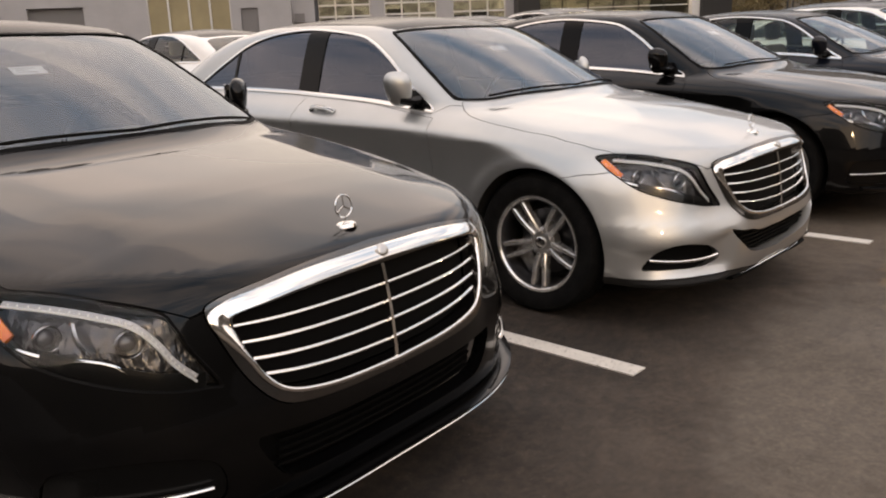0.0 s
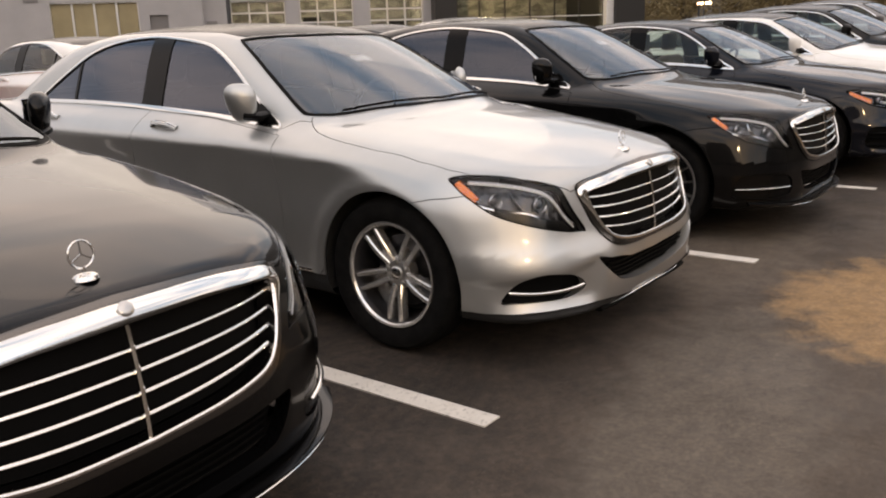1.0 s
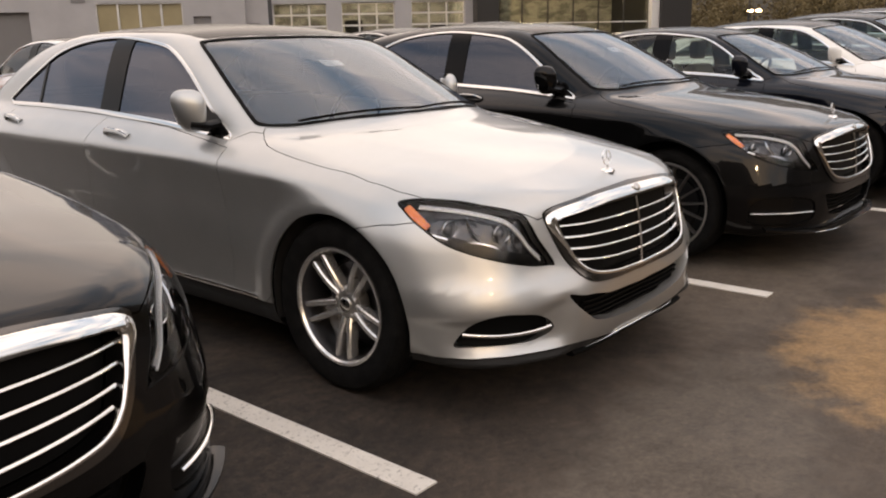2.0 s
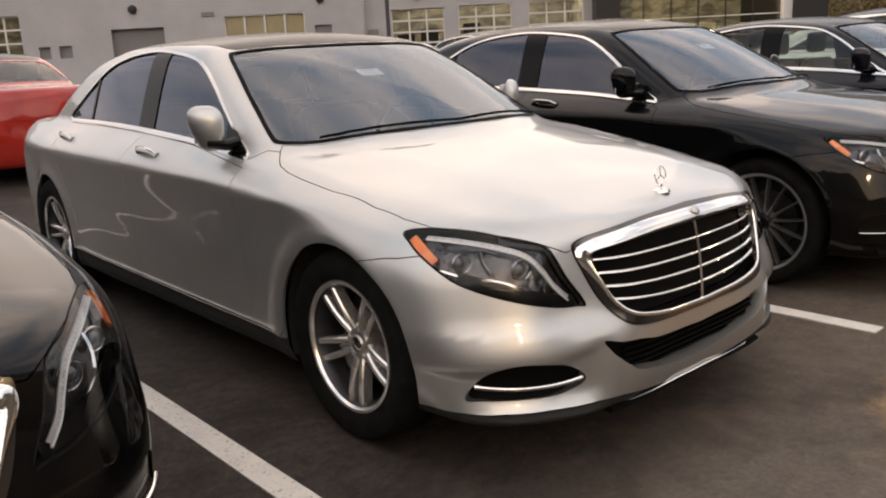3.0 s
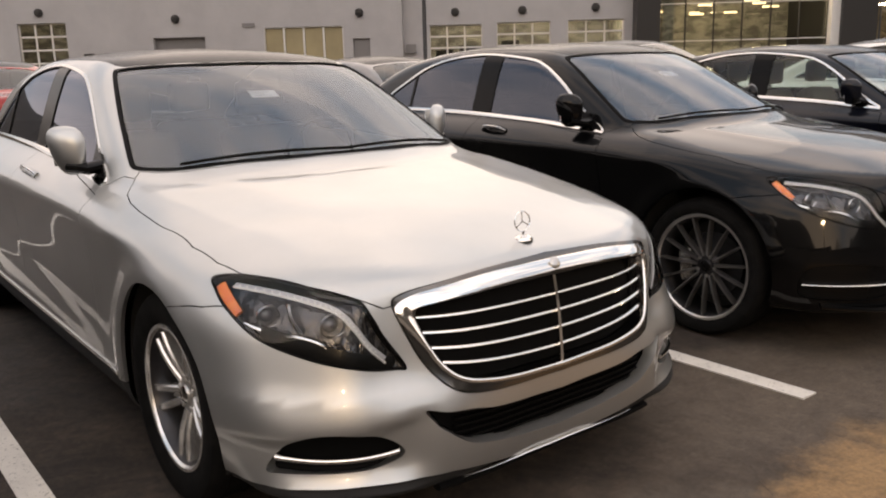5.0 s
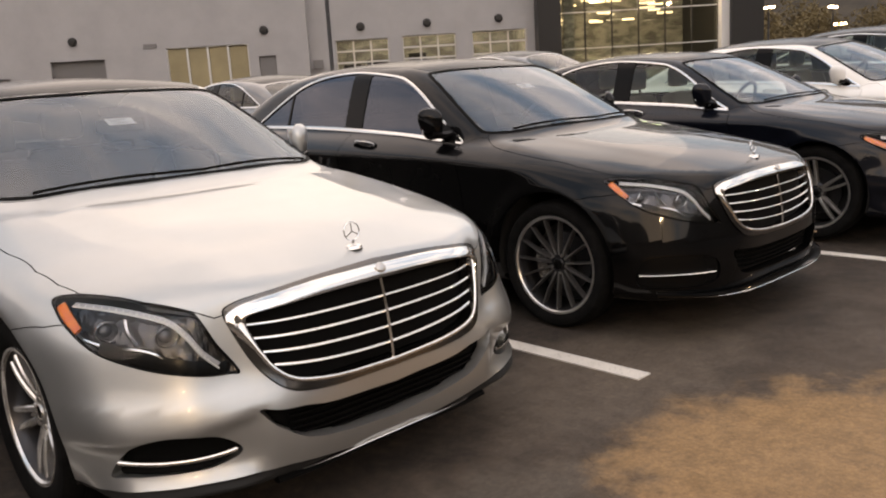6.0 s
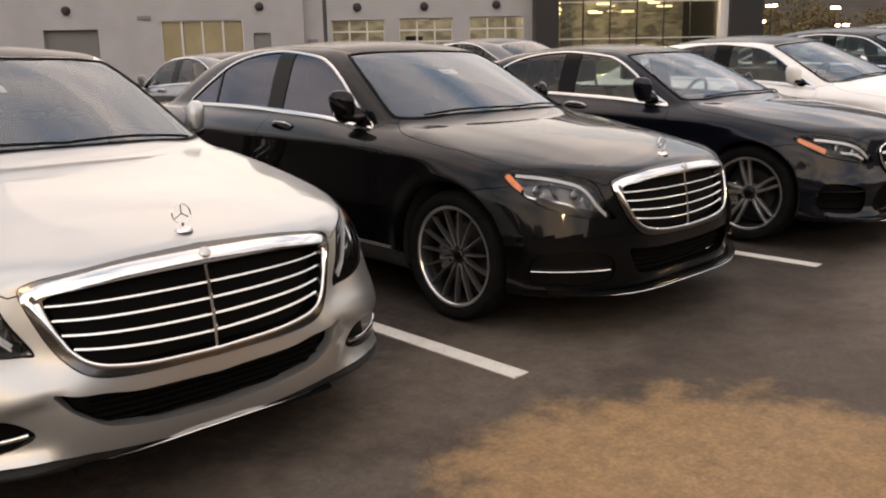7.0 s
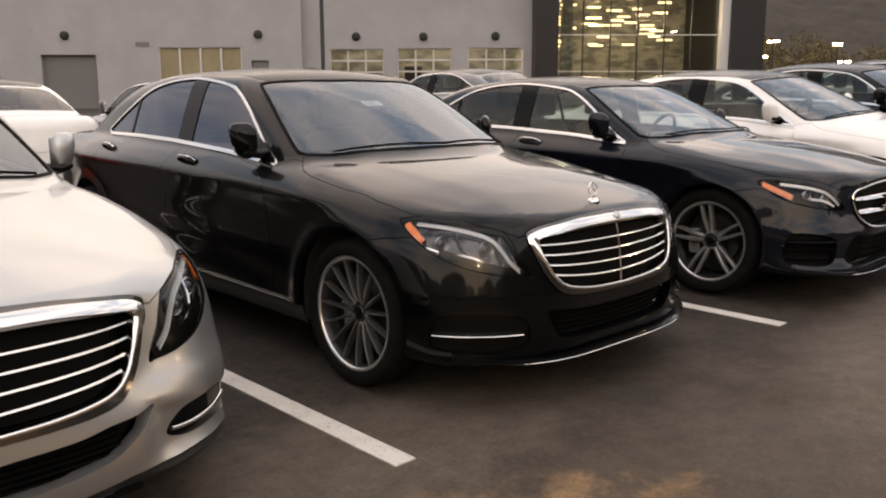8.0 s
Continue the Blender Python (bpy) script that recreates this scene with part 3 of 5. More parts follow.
# ---------------------------------------------------------------- wheels


def spoke(a0, a1, w0, w1, r0, r1, x0, x1, depth, bend=1.0):
    """One wheel spoke from the hub to the rim: a tapered bar with a chamfered face."""
    bm = bmesh.new()
    rings = []
    for s in np.linspace(0, 1, 7):
        r, w = r0 + (r1 - r0) * s, w0 + (w1 - w0) * s
        a, x = a0 + (a1 - a0) * s ** bend, x0 + (x1 - x0) * (1 - (1 - s) ** 2)
        out, tang = Vector((0, math.cos(a), math.sin(a))), Vector((0, -math.sin(a), math.cos(a)))
        c = out * r + Vector((x, 0, 0))
        ring = [c + tang * (sx * w / 2) + Vector((dx, 0, 0)) for sx, dx in ((-1, -depth), (-1, -0.006), (-0.62, 0), (0.62, 0), (1, -0.006), (1, -depth))]
        rings.append([bm.verts.new(p) for p in ring])
    for ra, rb in zip(rings, rings[1:]):
        for j in range(6):
            bm.faces.new((ra[j], ra[(j + 1) % 6], rb[(j + 1) % 6], rb[j]))
    bm.faces.new(rings[0])
    bm.faces.new(rings[-1])
    bmesh.ops.recalc_face_normals(bm, faces=bm.faces)
    return smooth(bm, 30)


WHEEL_CACHE = {}
BRIGHT = Mat("bright_alloy", (0.78, 0.77, 0.75), 0.25, 0.85).m
WEB = Mat("satin_grey_alloy", (0.40, 0.39, 0.38), 0.36, 0.85).m


def wheel(parent, m, style):
    """A wheel with its outer face towards local +x: hub and barrel, tyre, spokes, cap, brake."""
    if style not in WHEEL_CACHE:
        R = {"twin": 0.238, "multi": 0.268, "five": 0.264}[style]
        # twin: silver barrel painted dark, its inner shade put into the colour
        metal = {"twin": DARKALLOY, "multi": DARKALLOY, "five": DARKALLOY}[style]
        got = [("wheel", lathe([(R - 0.006, -0.16), (R - 0.02, -0.10), (R - 0.028, -0.02), (R - 0.022, 0.055), (R - 0.010, 0.072), (R + 0.004, 0.076), (R + 0.008, 0.070), (R, 0.058), (R - 0.002, -0.16)], 56), metal, "")]
        T = 0.352
        got.append(("tyre", lathe([(R - 0.004, 0.066), (R + 0.012, 0.076), (R + 0.02, 0.083), (0.312, 0.091), (0.33, 0.088), (T - 0.010, 0.074), (T - 0.002, 0.058), (T, 0.03), (T - 0.004, 0.028), (T - 0.004, 0.024), (T, 0.022), (T, -0.05), (T - 0.004, -0.052), (T - 0.004, -0.058), (T, -0.06), (T, -0.10), (T - 0.012, -0.145), (0.31, -0.16), (R, -0.15)], 72), RUBBER, "black rubber tyre"))
        bars, webs = [], []
        if style == "twin":
            for k in range(5):
                c = 2 * math.pi * k / 5 + math.pi / 2
                for s in (-1, 1):
                    bars.append(spoke(c + s * radians(17), c + s * radians(8.5), 0.026, 0.024, 0.055, R - 0.008, 0.030, 0.060, 0.045, 0.6))
                webs.append(spoke(c, c, 0.030, 0.012, 0.045, 0.125, 0.014, 0.030, 0.03))
        elif style == "multi":
            for k in range(15):
                c = 2 * math.pi * k / 15
                bars.append(spoke(c, c, 0.015, 0.010, 0.05, R - 0.006, 0.034, 0.068, 0.035))
        else:
            for k in range(5):
                c = 2 * math.pi * k / 5 + math.pi / 2
                for s in (-1, 1):
                    bars.append(spoke(c + s * radians(12), c + s * radians(7), 0.026, 0.019, 0.05, R - 0.006, 0.03, 0.066, 0.04))
        for b in webs:
            got.append(("spoke_web", b, WEB, ""))
        for b in bars:
            got.append(("spoke", b, {"multi": FACED, "twin": BRIGHT, "five": ALLOY}[style], ""))
        got.append(("rim_edge", lathe([(R - 0.020, 0.050), (R - 0.012, 0.070), (R - 0.006, 0.0775), (R + 0.005, 0.078), (R + 0.006, 0.070)] if style == "twin" else [(R - 0.012, 0.070), (R - 0.006, 0.0775), (R + 0.005, 0.078), (R + 0.006, 0.070)], 56), BRIGHT if style == "twin" else SATIN, "bright machined rim edge"))
        got.append(("hub", lathe([(0.0, 0.036), (0.030, 0.036), (0.034, 0.030), (0.060, 0.028), (0.075, 0.018), (0.078, -0.03)], 32), ALLOY if style == "twin" else metal, ""))
        got.append(("hub_cap", lathe([(0.0, 0.044), (0.022, 0.043), (0.030, 0.038), (0.031, 0.030)], 28), CHROME if style == "twin" else GLOSSBLACK, "round hub cap"))
        for k in range(5):
            w = 2 * math.pi * (k + 0.5) / 5 + math.pi / 2
            bm = lathe([(0.0, 0.034), (0.009, 0.034), (0.011, 0.026), (0.011, 0.01)], 6)
            bmesh.ops.translate(bm, verts=bm.verts, vec=(0, 0.052 * math.cos(w), 0.052 * math.sin(w)))
            got.append(("wheel_bolt", bm, SATIN, ""))
        # disc darkened and a dark backing added: shade inside the wheel as colour
        got.append(("brake_disc", lathe([(0.05, -0.045), (0.165, -0.045), (0.168, -0.05), (0.168, -0.068), (0.05, -0.068)], 40), DARKALLOY, "grey steel brake disc"))
        got.append(("wheel_shade_disc", lathe([(0.06, -0.078), (R - 0.045, -0.078), (R - 0.04, -0.082), (R - 0.04, -0.09)], 40), UNDER, ""))
        cal = box(-0.085, -0.196, -0.085, -0.012, -0.115, 0.085, 0.014)
        got.append(("brake_caliper", cal, BRIGHT, "bright alloy brake caliper"))
        meshes = []
        for name, bm, mat, lab in got:
            me = bpy.data.meshes.new(name)
            bm.to_mesh(me)
            bm.free()
            me.materials.append(mat)
            meshes.append((name, me, lab))
        WHEEL_CACHE[style] = meshes
    meshes = WHEEL_CACHE[style]
    hub = part(meshes[0][0], meshes[0][1], None, parent)
    hub.matrix_local = m
    for name, me, lab in meshes[1:]:
        part(name, me, None, hub, lab)
    return hub


# ---------------------------------------------------------------- the saloon


def saloon(style, coat, rims, label, interior=LEATHER, tint=TINT):
    """A four-door saloon standing on z = 0 with its front axle at y = 0 and its nose towards -y."""
    big = style != "executive"
    sh = Shape(3.165, 1.925, 1.504, -0.87, 1.235, 1.0 if style == "standard" else 0.15) if big else Shape(2.94, 1.852, 1.468, -0.855, 1.14)
    k = sh.k
    car = empty("car")
    tagged(car, label, "car", "parked cars")

    S, T, F = sh.S, sh.T, sh.F

    def ch(pts):
        return sh.chart(np.array(pts))

    def on(pts, lift=0.0):
        p = sh.skin(ch(pts))
        return p + sh.grad(p) * lift

    def rnd(pts, n=5):
        return spline(pts, n, True)

    # outlines, given on the skin by view: S(y, z) from the side, T(x, y) from above, F(x, z) from the front
    belt = [(0.70, 0.974), (1.21, 1.020), (1.98, 1.056), (2.46, 1.066), (3.06, 1.064)]
    top = [(3.12, 1.085), (3.02, 1.140), (2.83, 1.232), (2.58, 1.342), (2.36, 1.396), (2.11, 1.422), (1.85, 1.422), (1.48, 1.385), (1.32, 1.342), (1.15, 1.254), (1.0, 1.154), (0.84, 1.046)]
    belt, top = [(0.6 + (y - 0.6) * k, z) for y, z in belt], [(0.6 + (y - 0.6) * k, z + sh.dz * (z - 1) / 0.5) for y, z in top]

    def belt_z(y):
        return float(np.interp(y, [p[0] for p in belt], [p[1] for p in belt]))

    dlo = spline(belt, 6)[:-1].tolist() + spline([belt[-1]] + top + [belt[0]], 6)[:-1].tolist()
    dlo3 = np.array([S(y, z) for y, z in dlo])
    dlo_uv = ch(dlo3)

    def slab(y0, y1, lean=0.0):
        """The part of the side glass between two upright lines."""
        ys = [(0.6 + (y - 0.6) * k) for y in (y0, y1)]
        hi = 1.44 if y0 < 2.5 else 1.33
        return ch([S(ys[0], 0.97 + 0.0), S(ys[1], 0.97), S(ys[1] + lean, 1.20), S(ys[1] + 2 * lean, hi), S(ys[0] + 2 * lean, hi), S(ys[0] + lean, 1.20)])

    ws = ch([T(0, 0.360), T(0.25, 0.374), T(0.5, 0.440), T(0.62, 0.488), T(0.70, 0.545), T(0.748, 0.605), T(0.748, 0.655), T(0.722, 0.77), T(0.683, 0.93), T(0.638, 1.09), T(0.595, 1.22), T(0.56, 1.235), T(0.42, 1.200), T(0.2, 1.150), T(0, 1.143)])
    rw = ch([T(0, 3.0 * k), T(0.45, 2.98 * k), T(0.53, 3.03 * k), T(0.66, 3.5 * k), T(0.62, 3.56 * k), T(0.3, 3.62 * k), T(0, 3.63 * k)])
    pano = ch([T(0, 1.163), T(0.2, 1.170), T(0.42, 1.222), T(0.54, 1.258), T(0.565, 1.30), T(0.585, 1.7), T(0.57, 2.5 * k), T(0.53, 2.85 * k), T(0.45, 2.92 * k), T(0, 2.94 * k)])
    hl = rnd([(0.866, -0.332, 0.806), (0.812, -0.405, 0.816), (0.742, -0.53, 0.808), (0.684, -0.625, 0.786), (0.616, -0.698, 0.762), (0.588, -0.722, 0.715), (0.568, -0.745, 0.66), (0.520, -0.777, 0.572), (0.55, -0.770, 0.568), (0.633, -0.745, 0.578), (0.744, -0.660, 0.609), (0.838, -0.54, 0.660), (0.875, -0.43, 0.730), (0.880, -0.37, 0.775)] if big else
             [(0.835, -0.32, 0.765), (0.76, -0.46, 0.775), (0.66, -0.62, 0.745), (0.585, -0.70, 0.69), (0.53, -0.75, 0.625), (0.535, -0.75, 0.602), (0.60, -0.71, 0.597), (0.70, -0.62, 0.612), (0.78, -0.50, 0.645), (0.825, -0.40, 0.70)])
    hl_uv = ch(sh.skin(ch(hl)))
    if big:
        go = [(0, 0.811), (0.25, 0.802), (0.44, 0.782), (0.515, 0.764), (0.534, 0.742), (0.522, 0.69), (0.49, 0.60), (0.455, 0.54), (0.41, 0.497), (0.34, 0.475), (0.2, 0.462), (0, 0.457)]
        gi = [(0, 0.750), (0.25, 0.747), (0.42, 0.733), (0.468, 0.724), (0.478, 0.710), (0.472, 0.67), (0.44, 0.590), (0.415, 0.555), (0.385, 0.533), (0.33, 0.515), (0.2, 0.496), (0, 0.487)]
        levels = ((0.692, 0.008), (0.641, 0.016), (0.589, 0.024), (0.536, 0.034))
    else:
        go = [(0, 0.760), (0.25, 0.750), (0.40, 0.725), (0.455, 0.70), (0.47, 0.66), (0.455, 0.58), (0.42, 0.52), (0.36, 0.49), (0.2, 0.475), (0, 0.47)]
        gi = [(0, 0.738), (0.25, 0.728), (0.385, 0.706), (0.432, 0.684), (0.446, 0.655), (0.432, 0.585), (0.40, 0.535), (0.35, 0.512), (0.2, 0.498), (0, 0.493)]
        levels = ((0.668, 0.0), (0.585, 0.0))
    go_uv, gi_uv = (ch([F(x, z) for x, z in spline(g, 5)]) for g in (go, gi))
    if style == "standard":
        li = [(0, 0.398), (0.25, 0.412), (0.36, 0.432), (0.44, 0.440), (0.500, 0.454), (0.490, 0.432), (0.463, 0.400), (0.41, 0.360), (0.358, 0.330), (0.25, 0.305), (0.12, 0.288), (0, 0.280)]
        fog = [(0.860, -0.575, 0.302), (0.835, -0.630, 0.375), (0.792, -0.69, 0.408), (0.717, -0.745, 0.414), (0.613, -0.786, 0.390), (0.553, -0.803, 0.338), (0.62, -0.775, 0.306), (0.69, -0.735, 0.300), (0.76, -0.69, 0.299), (0.825, -0.62, 0.299)]
    elif style == "sport":
        li = [(0, 0.40), (0.25, 0.405), (0.44, 0.42), (0.475, 0.415), (0.465, 0.38), (0.42, 0.31), (0.36, 0.285), (0.2, 0.275), (0, 0.272)]
        fog = [(0.872, -0.52, 0.30), (0.86, -0.55, 0.40), (0.80, -0.625, 0.425), (0.68, -0.72, 0.425), (0.575, -0.77, 0.40), (0.545, -0.785, 0.35), (0.56, -0.78, 0.29), (0.66, -0.73, 0.265), (0.78, -0.645, 0.265), (0.85, -0.56, 0.27)]
    else:
        li = [(0, 0.43), (0.25, 0.432), (0.44, 0.44), (0.50, 0.43), (0.55, 0.33), (0.54, 0.27), (0.4, 0.25), (0.2, 0.245), (0, 0.243)]
        fog = [(0.855, -0.52, 0.33), (0.84, -0.55, 0.45), (0.78, -0.63, 0.465), (0.68, -0.71, 0.445), (0.62, -0.74, 0.40), (0.61, -0.745, 0.32), (0.66, -0.72, 0.27), (0.77, -0.64, 0.265), (0.84, -0.56, 0.28)]
    li_uv = ch([F(x, z) for x, z in spline(li, 4)])
    fog_uv = ch(sh.skin(ch(rnd(fog, 4))))
    arch_f, arch_r = ([S(c + 0.388 * math.sin(w), max(0.352 + 0.388 * math.cos(w), 0.2)) if 0.352 + 0.388 * math.cos(w) > 0.2 else (0.90, c + 0.388 * math.sin(w), 0.352 + 0.388 * math.cos(w)) for w in np.linspace(0, 2 * math.pi, 64, endpoint=False)] for c in (-0.03, sh.base))

    hood = ch([(0, -0.84, 0.785), (0.30, -0.82, 0.775), (0.47, -0.77, 0.755), (0.56, -0.735, 0.735), (0.62, -0.69, 0.765), (0.70, -0.58, 0.79), (0.765, -0.48, 0.805), (0.815, -0.40, 0.818), (0.838, -0.30, 0.836), (0.851, -0.16, 0.862), (0.862, 0.06, 0.898), (0.865, 0.25, 0.925), (0.855, 0.36, 0.940), (0.832, 0.45, 0.956), (0.800, 0.515, 0.979), (0.768, 0.560, 1.004), T(0.745, 0.575), T(0.70, 0.522), T(0.62, 0.466), T(0.5, 0.420), T(0.25, 0.356), T(0, 0.342)])
    fd = ch([S(0.63, 0.30), S(0.61, 0.45), S(0.635, 0.70), S(0.668, 0.945), S(1.2, 1.005)] + [S(0.6 + (y - 0.6) * k, z) for y, z in ((1.80, 1.038), (1.82, 0.70), (1.80, 0.30))])
    rd = ch([S(0.6 + (y - 0.6) * k, z) for y, z in ((1.74, 0.30), (1.74, 0.70), (1.74, 1.034), (2.4, 1.052), (2.95, 1.054), (2.93, 0.90), (2.83, 0.72), (2.72, 0.58), (2.66, 0.42), (2.65, 0.30))])
    fender = ch([(0.882, -0.415, 0.739), S(-0.35, 0.729), S(-0.25, 0.716), S(-0.16, 0.69), S(0.0, 0.6), S(0.2, 0.50), S(0.40, 0.30), S(0.66, 0.30), S(0.66, 0.70), S(0.69, 0.93), S(0.71, 0.965), T(0.79, 0.62), T(0.775, 0.565), T(0.74, 0.40), T(0.74, -0.20), (0.76, -0.43, 0.78), (0.80, -0.44, 0.75)])
    sill = ch([(0.93, y, z) for y, z in ((0.30, 0.308), (1.0, 0.310), (1.9, 0.318), (2.85 * k, 0.330))] + [(0.5, y, 0.15) for y in (2.85 * k, 1.5, 0.30)])
    chin = ch([F(0, 0.206), F(0.15, 0.215), F(0.3, 0.236), F(0.42, 0.254), F(0.52, 0.260), F(0.68, 0.260), F(0.80, 0.258), F(0.87, 0.255), S(-0.45, 0.252), S(-0.36, 0.252), (0.9, -0.30, 0.20), (0.8, -0.3, 0.10), (0.5, -0.6, 0.05), (0.0, -0.8, 0.0)])
    boot = ch([T(0, 3.70 * k), T(0.62, 3.64 * k), T(0.72, 3.75 * k), T(0.70, sh.base + sh.tail - 0.22), (0.62, sh.base + sh.tail - 0.1, 0.90), (0.55, sh.base + sh.tail - 0.05, 0.72), (0, sh.base + sh.tail, 0.70)])
    tail_lamp = ch([(0.90, sh.base + 0.78, 0.92), (0.80, sh.base + sh.tail - 0.2, 0.93), (0.56, sh.base + sh.tail - 0.07, 0.90), (0.56, sh.base + sh.tail - 0.05, 0.78), (0.80, sh.base + sh.tail - 0.17, 0.76), (0.91, sh.base + 0.80, 0.80)])
    regions = {
        "arch_f": sh.chart(np.array(arch_f, float)), "arch_r": sh.chart(np.array(arch_r, float)), "grille_in": gi_uv, "grille_frame": go_uv, "intake": li_uv, "fog": fog_uv,
        "headlight": hl_uv, "windscreen": ws, "rear_window": rw, "roof_glass": pano,
        "dlo": dlo_uv, "hood": hood, "front_door": fd, "rear_door": rd, "fender": fender, "tail_lamp": tail_lamp, "boot_lid": boot, "sill": sill,
    }
    if style == "standard":
        regions["chin"] = chin
    split1, split3 = (0.6 + (y - 0.6) * k for y in (1.75, 2.66))
    # lines across the side glass that bound its panes
    for n, (y0, y1, lean) in {"pillar_b": (1.715, 1.91, 0.014), "divider": (2.655, 2.685, 0.0)}.items():
        regions = {**{n: slab(y0, y1, lean)}, **regions}
    order = ["arch_f", "arch_r", "sill", *(["chin"] if style == "standard" else []), "grille_in", "grille_frame", "intake", "fog", "headlight", "windscreen", "rear_window", "roof_glass", "pillar_b", "divider", "dlo", "hood", "front_door", "rear_door", "fender", "tail_lamp", "boot_lid"]
    pts, nor, tris, _, mid_uv = cut_skin(sh, {n: regions[n] for n in order})
    name = np.full(len(tris), "", object)
    ins = {n: inside(regions[n], mid_uv) for n in order}
    ctr = pts[tris].mean(1)
    for c, key in ((-0.03, "arch_f"), (sh.base, "arch_r")):
        ins[key] = (np.hypot(ctr[:, 1] - c, ctr[:, 2] - 0.352) < 0.3885) & (ctr[:, 0] > 0.4)
    for n in order:
        sel = (name == "") & ins[n]
        if n in ("pillar_b", "divider"):
            sel &= ins["dlo"]
        name[sel] = n
    under = (name == "") & (ctr[:, 2] < 0.192)
    name[under] = "under"
    name[(name == "") & (ctr[:, 1] < -0.05)] = "bumper"
    rest = name == ""
    y_c = ctr[:, 1]
    glass_f = (name == "dlo") & (y_c < split1 + 0.08)
    glass_q = (name == "dlo") & (y_c > split3 + 0.05)
    glass_r = (name == "dlo") & ~glass_f & ~glass_q

    def sheet(nm, sel, mat, sides=(1, -1), parent=car, lab="", **kw):
        return part(nm, panel(nm, pts, nor, tris[sel], sides, **kw), mat, parent, lab)

    body = sheet("body", rest, coat)
    sheet("sill_panel", (name == "sill") | (name == "chin"), UNDER, parent=body, gap=0, rim=0, inset=0.012)
    sheet("hood", name == "hood", coat, lab="wide bonnet with two soft creases")
    bumper = sheet("front_bumper", name == "bumper", coat, rim=0.045)
    sheet("windscreen", name == "windscreen", GLASS, gap=0, rim=0, inset=0.003, lab="raked windscreen mirroring the cloudy sky")
    sheet("rear_window", name == "rear_window", tint, gap=0, rim=0, inset=0.003)
    sheet("roof_panel", name == "roof_glass", GLOSSBLACK, lab="dark glass roof panel")
    sheet("boot_lid", name == "boot_lid", coat)
    for s, nm in ((1, "left"), (-1, "right")):
        sheet("fender", name == "fender", coat, (s,))
        d1 = sheet("front_door", name == "front_door", coat, (s,))
        d2 = sheet("rear_door", name == "rear_door", coat, (s,))
        sheet("side_window", glass_f, tint, (s,), d1, gap=0, rim=0, inset=0.005)
        sheet("side_window", glass_r, tint, (s,), d2, gap=0, rim=0, inset=0.005)
        sheet("quarter_window", glass_q, tint, (s,), gap=0, rim=0, inset=0.005)
        sheet("door_pillar", name == "pillar_b", GLOSSBLACK, (s,), d1, "gloss black pillar cover")
        sheet("window_divider", name == "divider", GLOSSBLACK, (s,), d2)
        mir = np.array([s, 1, 1.0])
        # bright surround of the side windows
        n3 = sh.grad(dlo3)
        part("window_surround", sweep((dlo3 + n3 * 0.002) * mir, list(n3 * mir), 0.020, 0.010, True, 6), CHROME, d1, "chrome window surround")
        yb = np.linspace(belt[0][0], belt[-1][0], 22)
        b3 = np.array([S(y, belt_z(y) - 0.004) for y in yb])
        bn = sh.grad(b3)
        part("waist_strip", sweep((b3 + bn * 0.004) * mir, list(bn * mir), 0.026, 0.012), CHROME, d1, "chrome waist strip")
        if big:
            yl = np.linspace(0.44, 2.72, 24)
            l3 = np.array([S(y, 0.316 + 0.008 * y) for y in yl])
            ln = sh.grad(l3)
            part("sill_strip", sweep((l3 + ln * 0.003) * mir, list(ln * mir), 0.018, 0.010), CHROME, body, "chrome sill strip")
        for dr, yh, zh in ((d1, 1.55, 0.958), (d2, 0.6 + (2.78 - 0.6) * k, 0.980)):
            hy = np.linspace(yh - 0.11, yh + 0.11, 9)
            h3 = np.array([S(y, zh + 0.03 * (y - yh)) for y in hy])
            hn = sh.grad(h3)
            bow = 0.030 * (1 - (np.abs(hy - yh) / 0.11) ** 4)
            part("door_handle", sweep((h3 + hn * (bow[:, None] + 0.002)) * mir, list(hn * mir), 0.032, 0.020, sides=8), coat, dr, "painted bow-shaped handle")
            part("handle_strip", sweep((h3 + hn * (bow[:, None] + 0.010)) * mir, list(hn * mir), 0.010, 0.010, sides=6), CHROME, dr, "chrome handle strip")
            bm = bmesh.new()
            bmesh.ops.create_uvsphere(bm, u_segments=16, v_segments=8, radius=1.0, matrix=Matrix.Translation((h3[4] - hn[4] * 0.006) * mir) @ Matrix.Diagonal((0.009, 0.060, 0.030, 1)))
            part("handle_recess", smooth(bm), coat, dr)
        # wing mirror
        bm = bmesh.new()
        bmesh.ops.create_uvsphere(bm, u_segments=26, v_segments=16, radius=1.0)
        for v in bm.verts:
            x, y, z = v.co
            sq = lambda a, e: math.copysign(abs(a) ** e, a)  # noqa: E731
            x, z = sq(x, 0.75), sq(z, 0.75)
            y = y * 0.060 if y < 0 else y * 0.03
            w = 1 + 0.25 * z
            v.co = (x * 0.062 * w + 0.010 * z, y + 0.03 * x, z * 0.096)
        bmesh.ops.transform(bm, matrix=Matrix.Translation((s * 0.893 * sh.w, 0.905, 1.095)) @ Matrix.Diagonal((s, 1, 1, 1)) @ pose(0, 0, 0, 0, 0, 8), verts=bm.verts)
        if s < 0:
            bmesh.ops.reverse_faces(bm, faces=bm.faces)
        wing = part("wing_mirror", smooth(bm, 60), coat, car, "wing mirror in body colour")
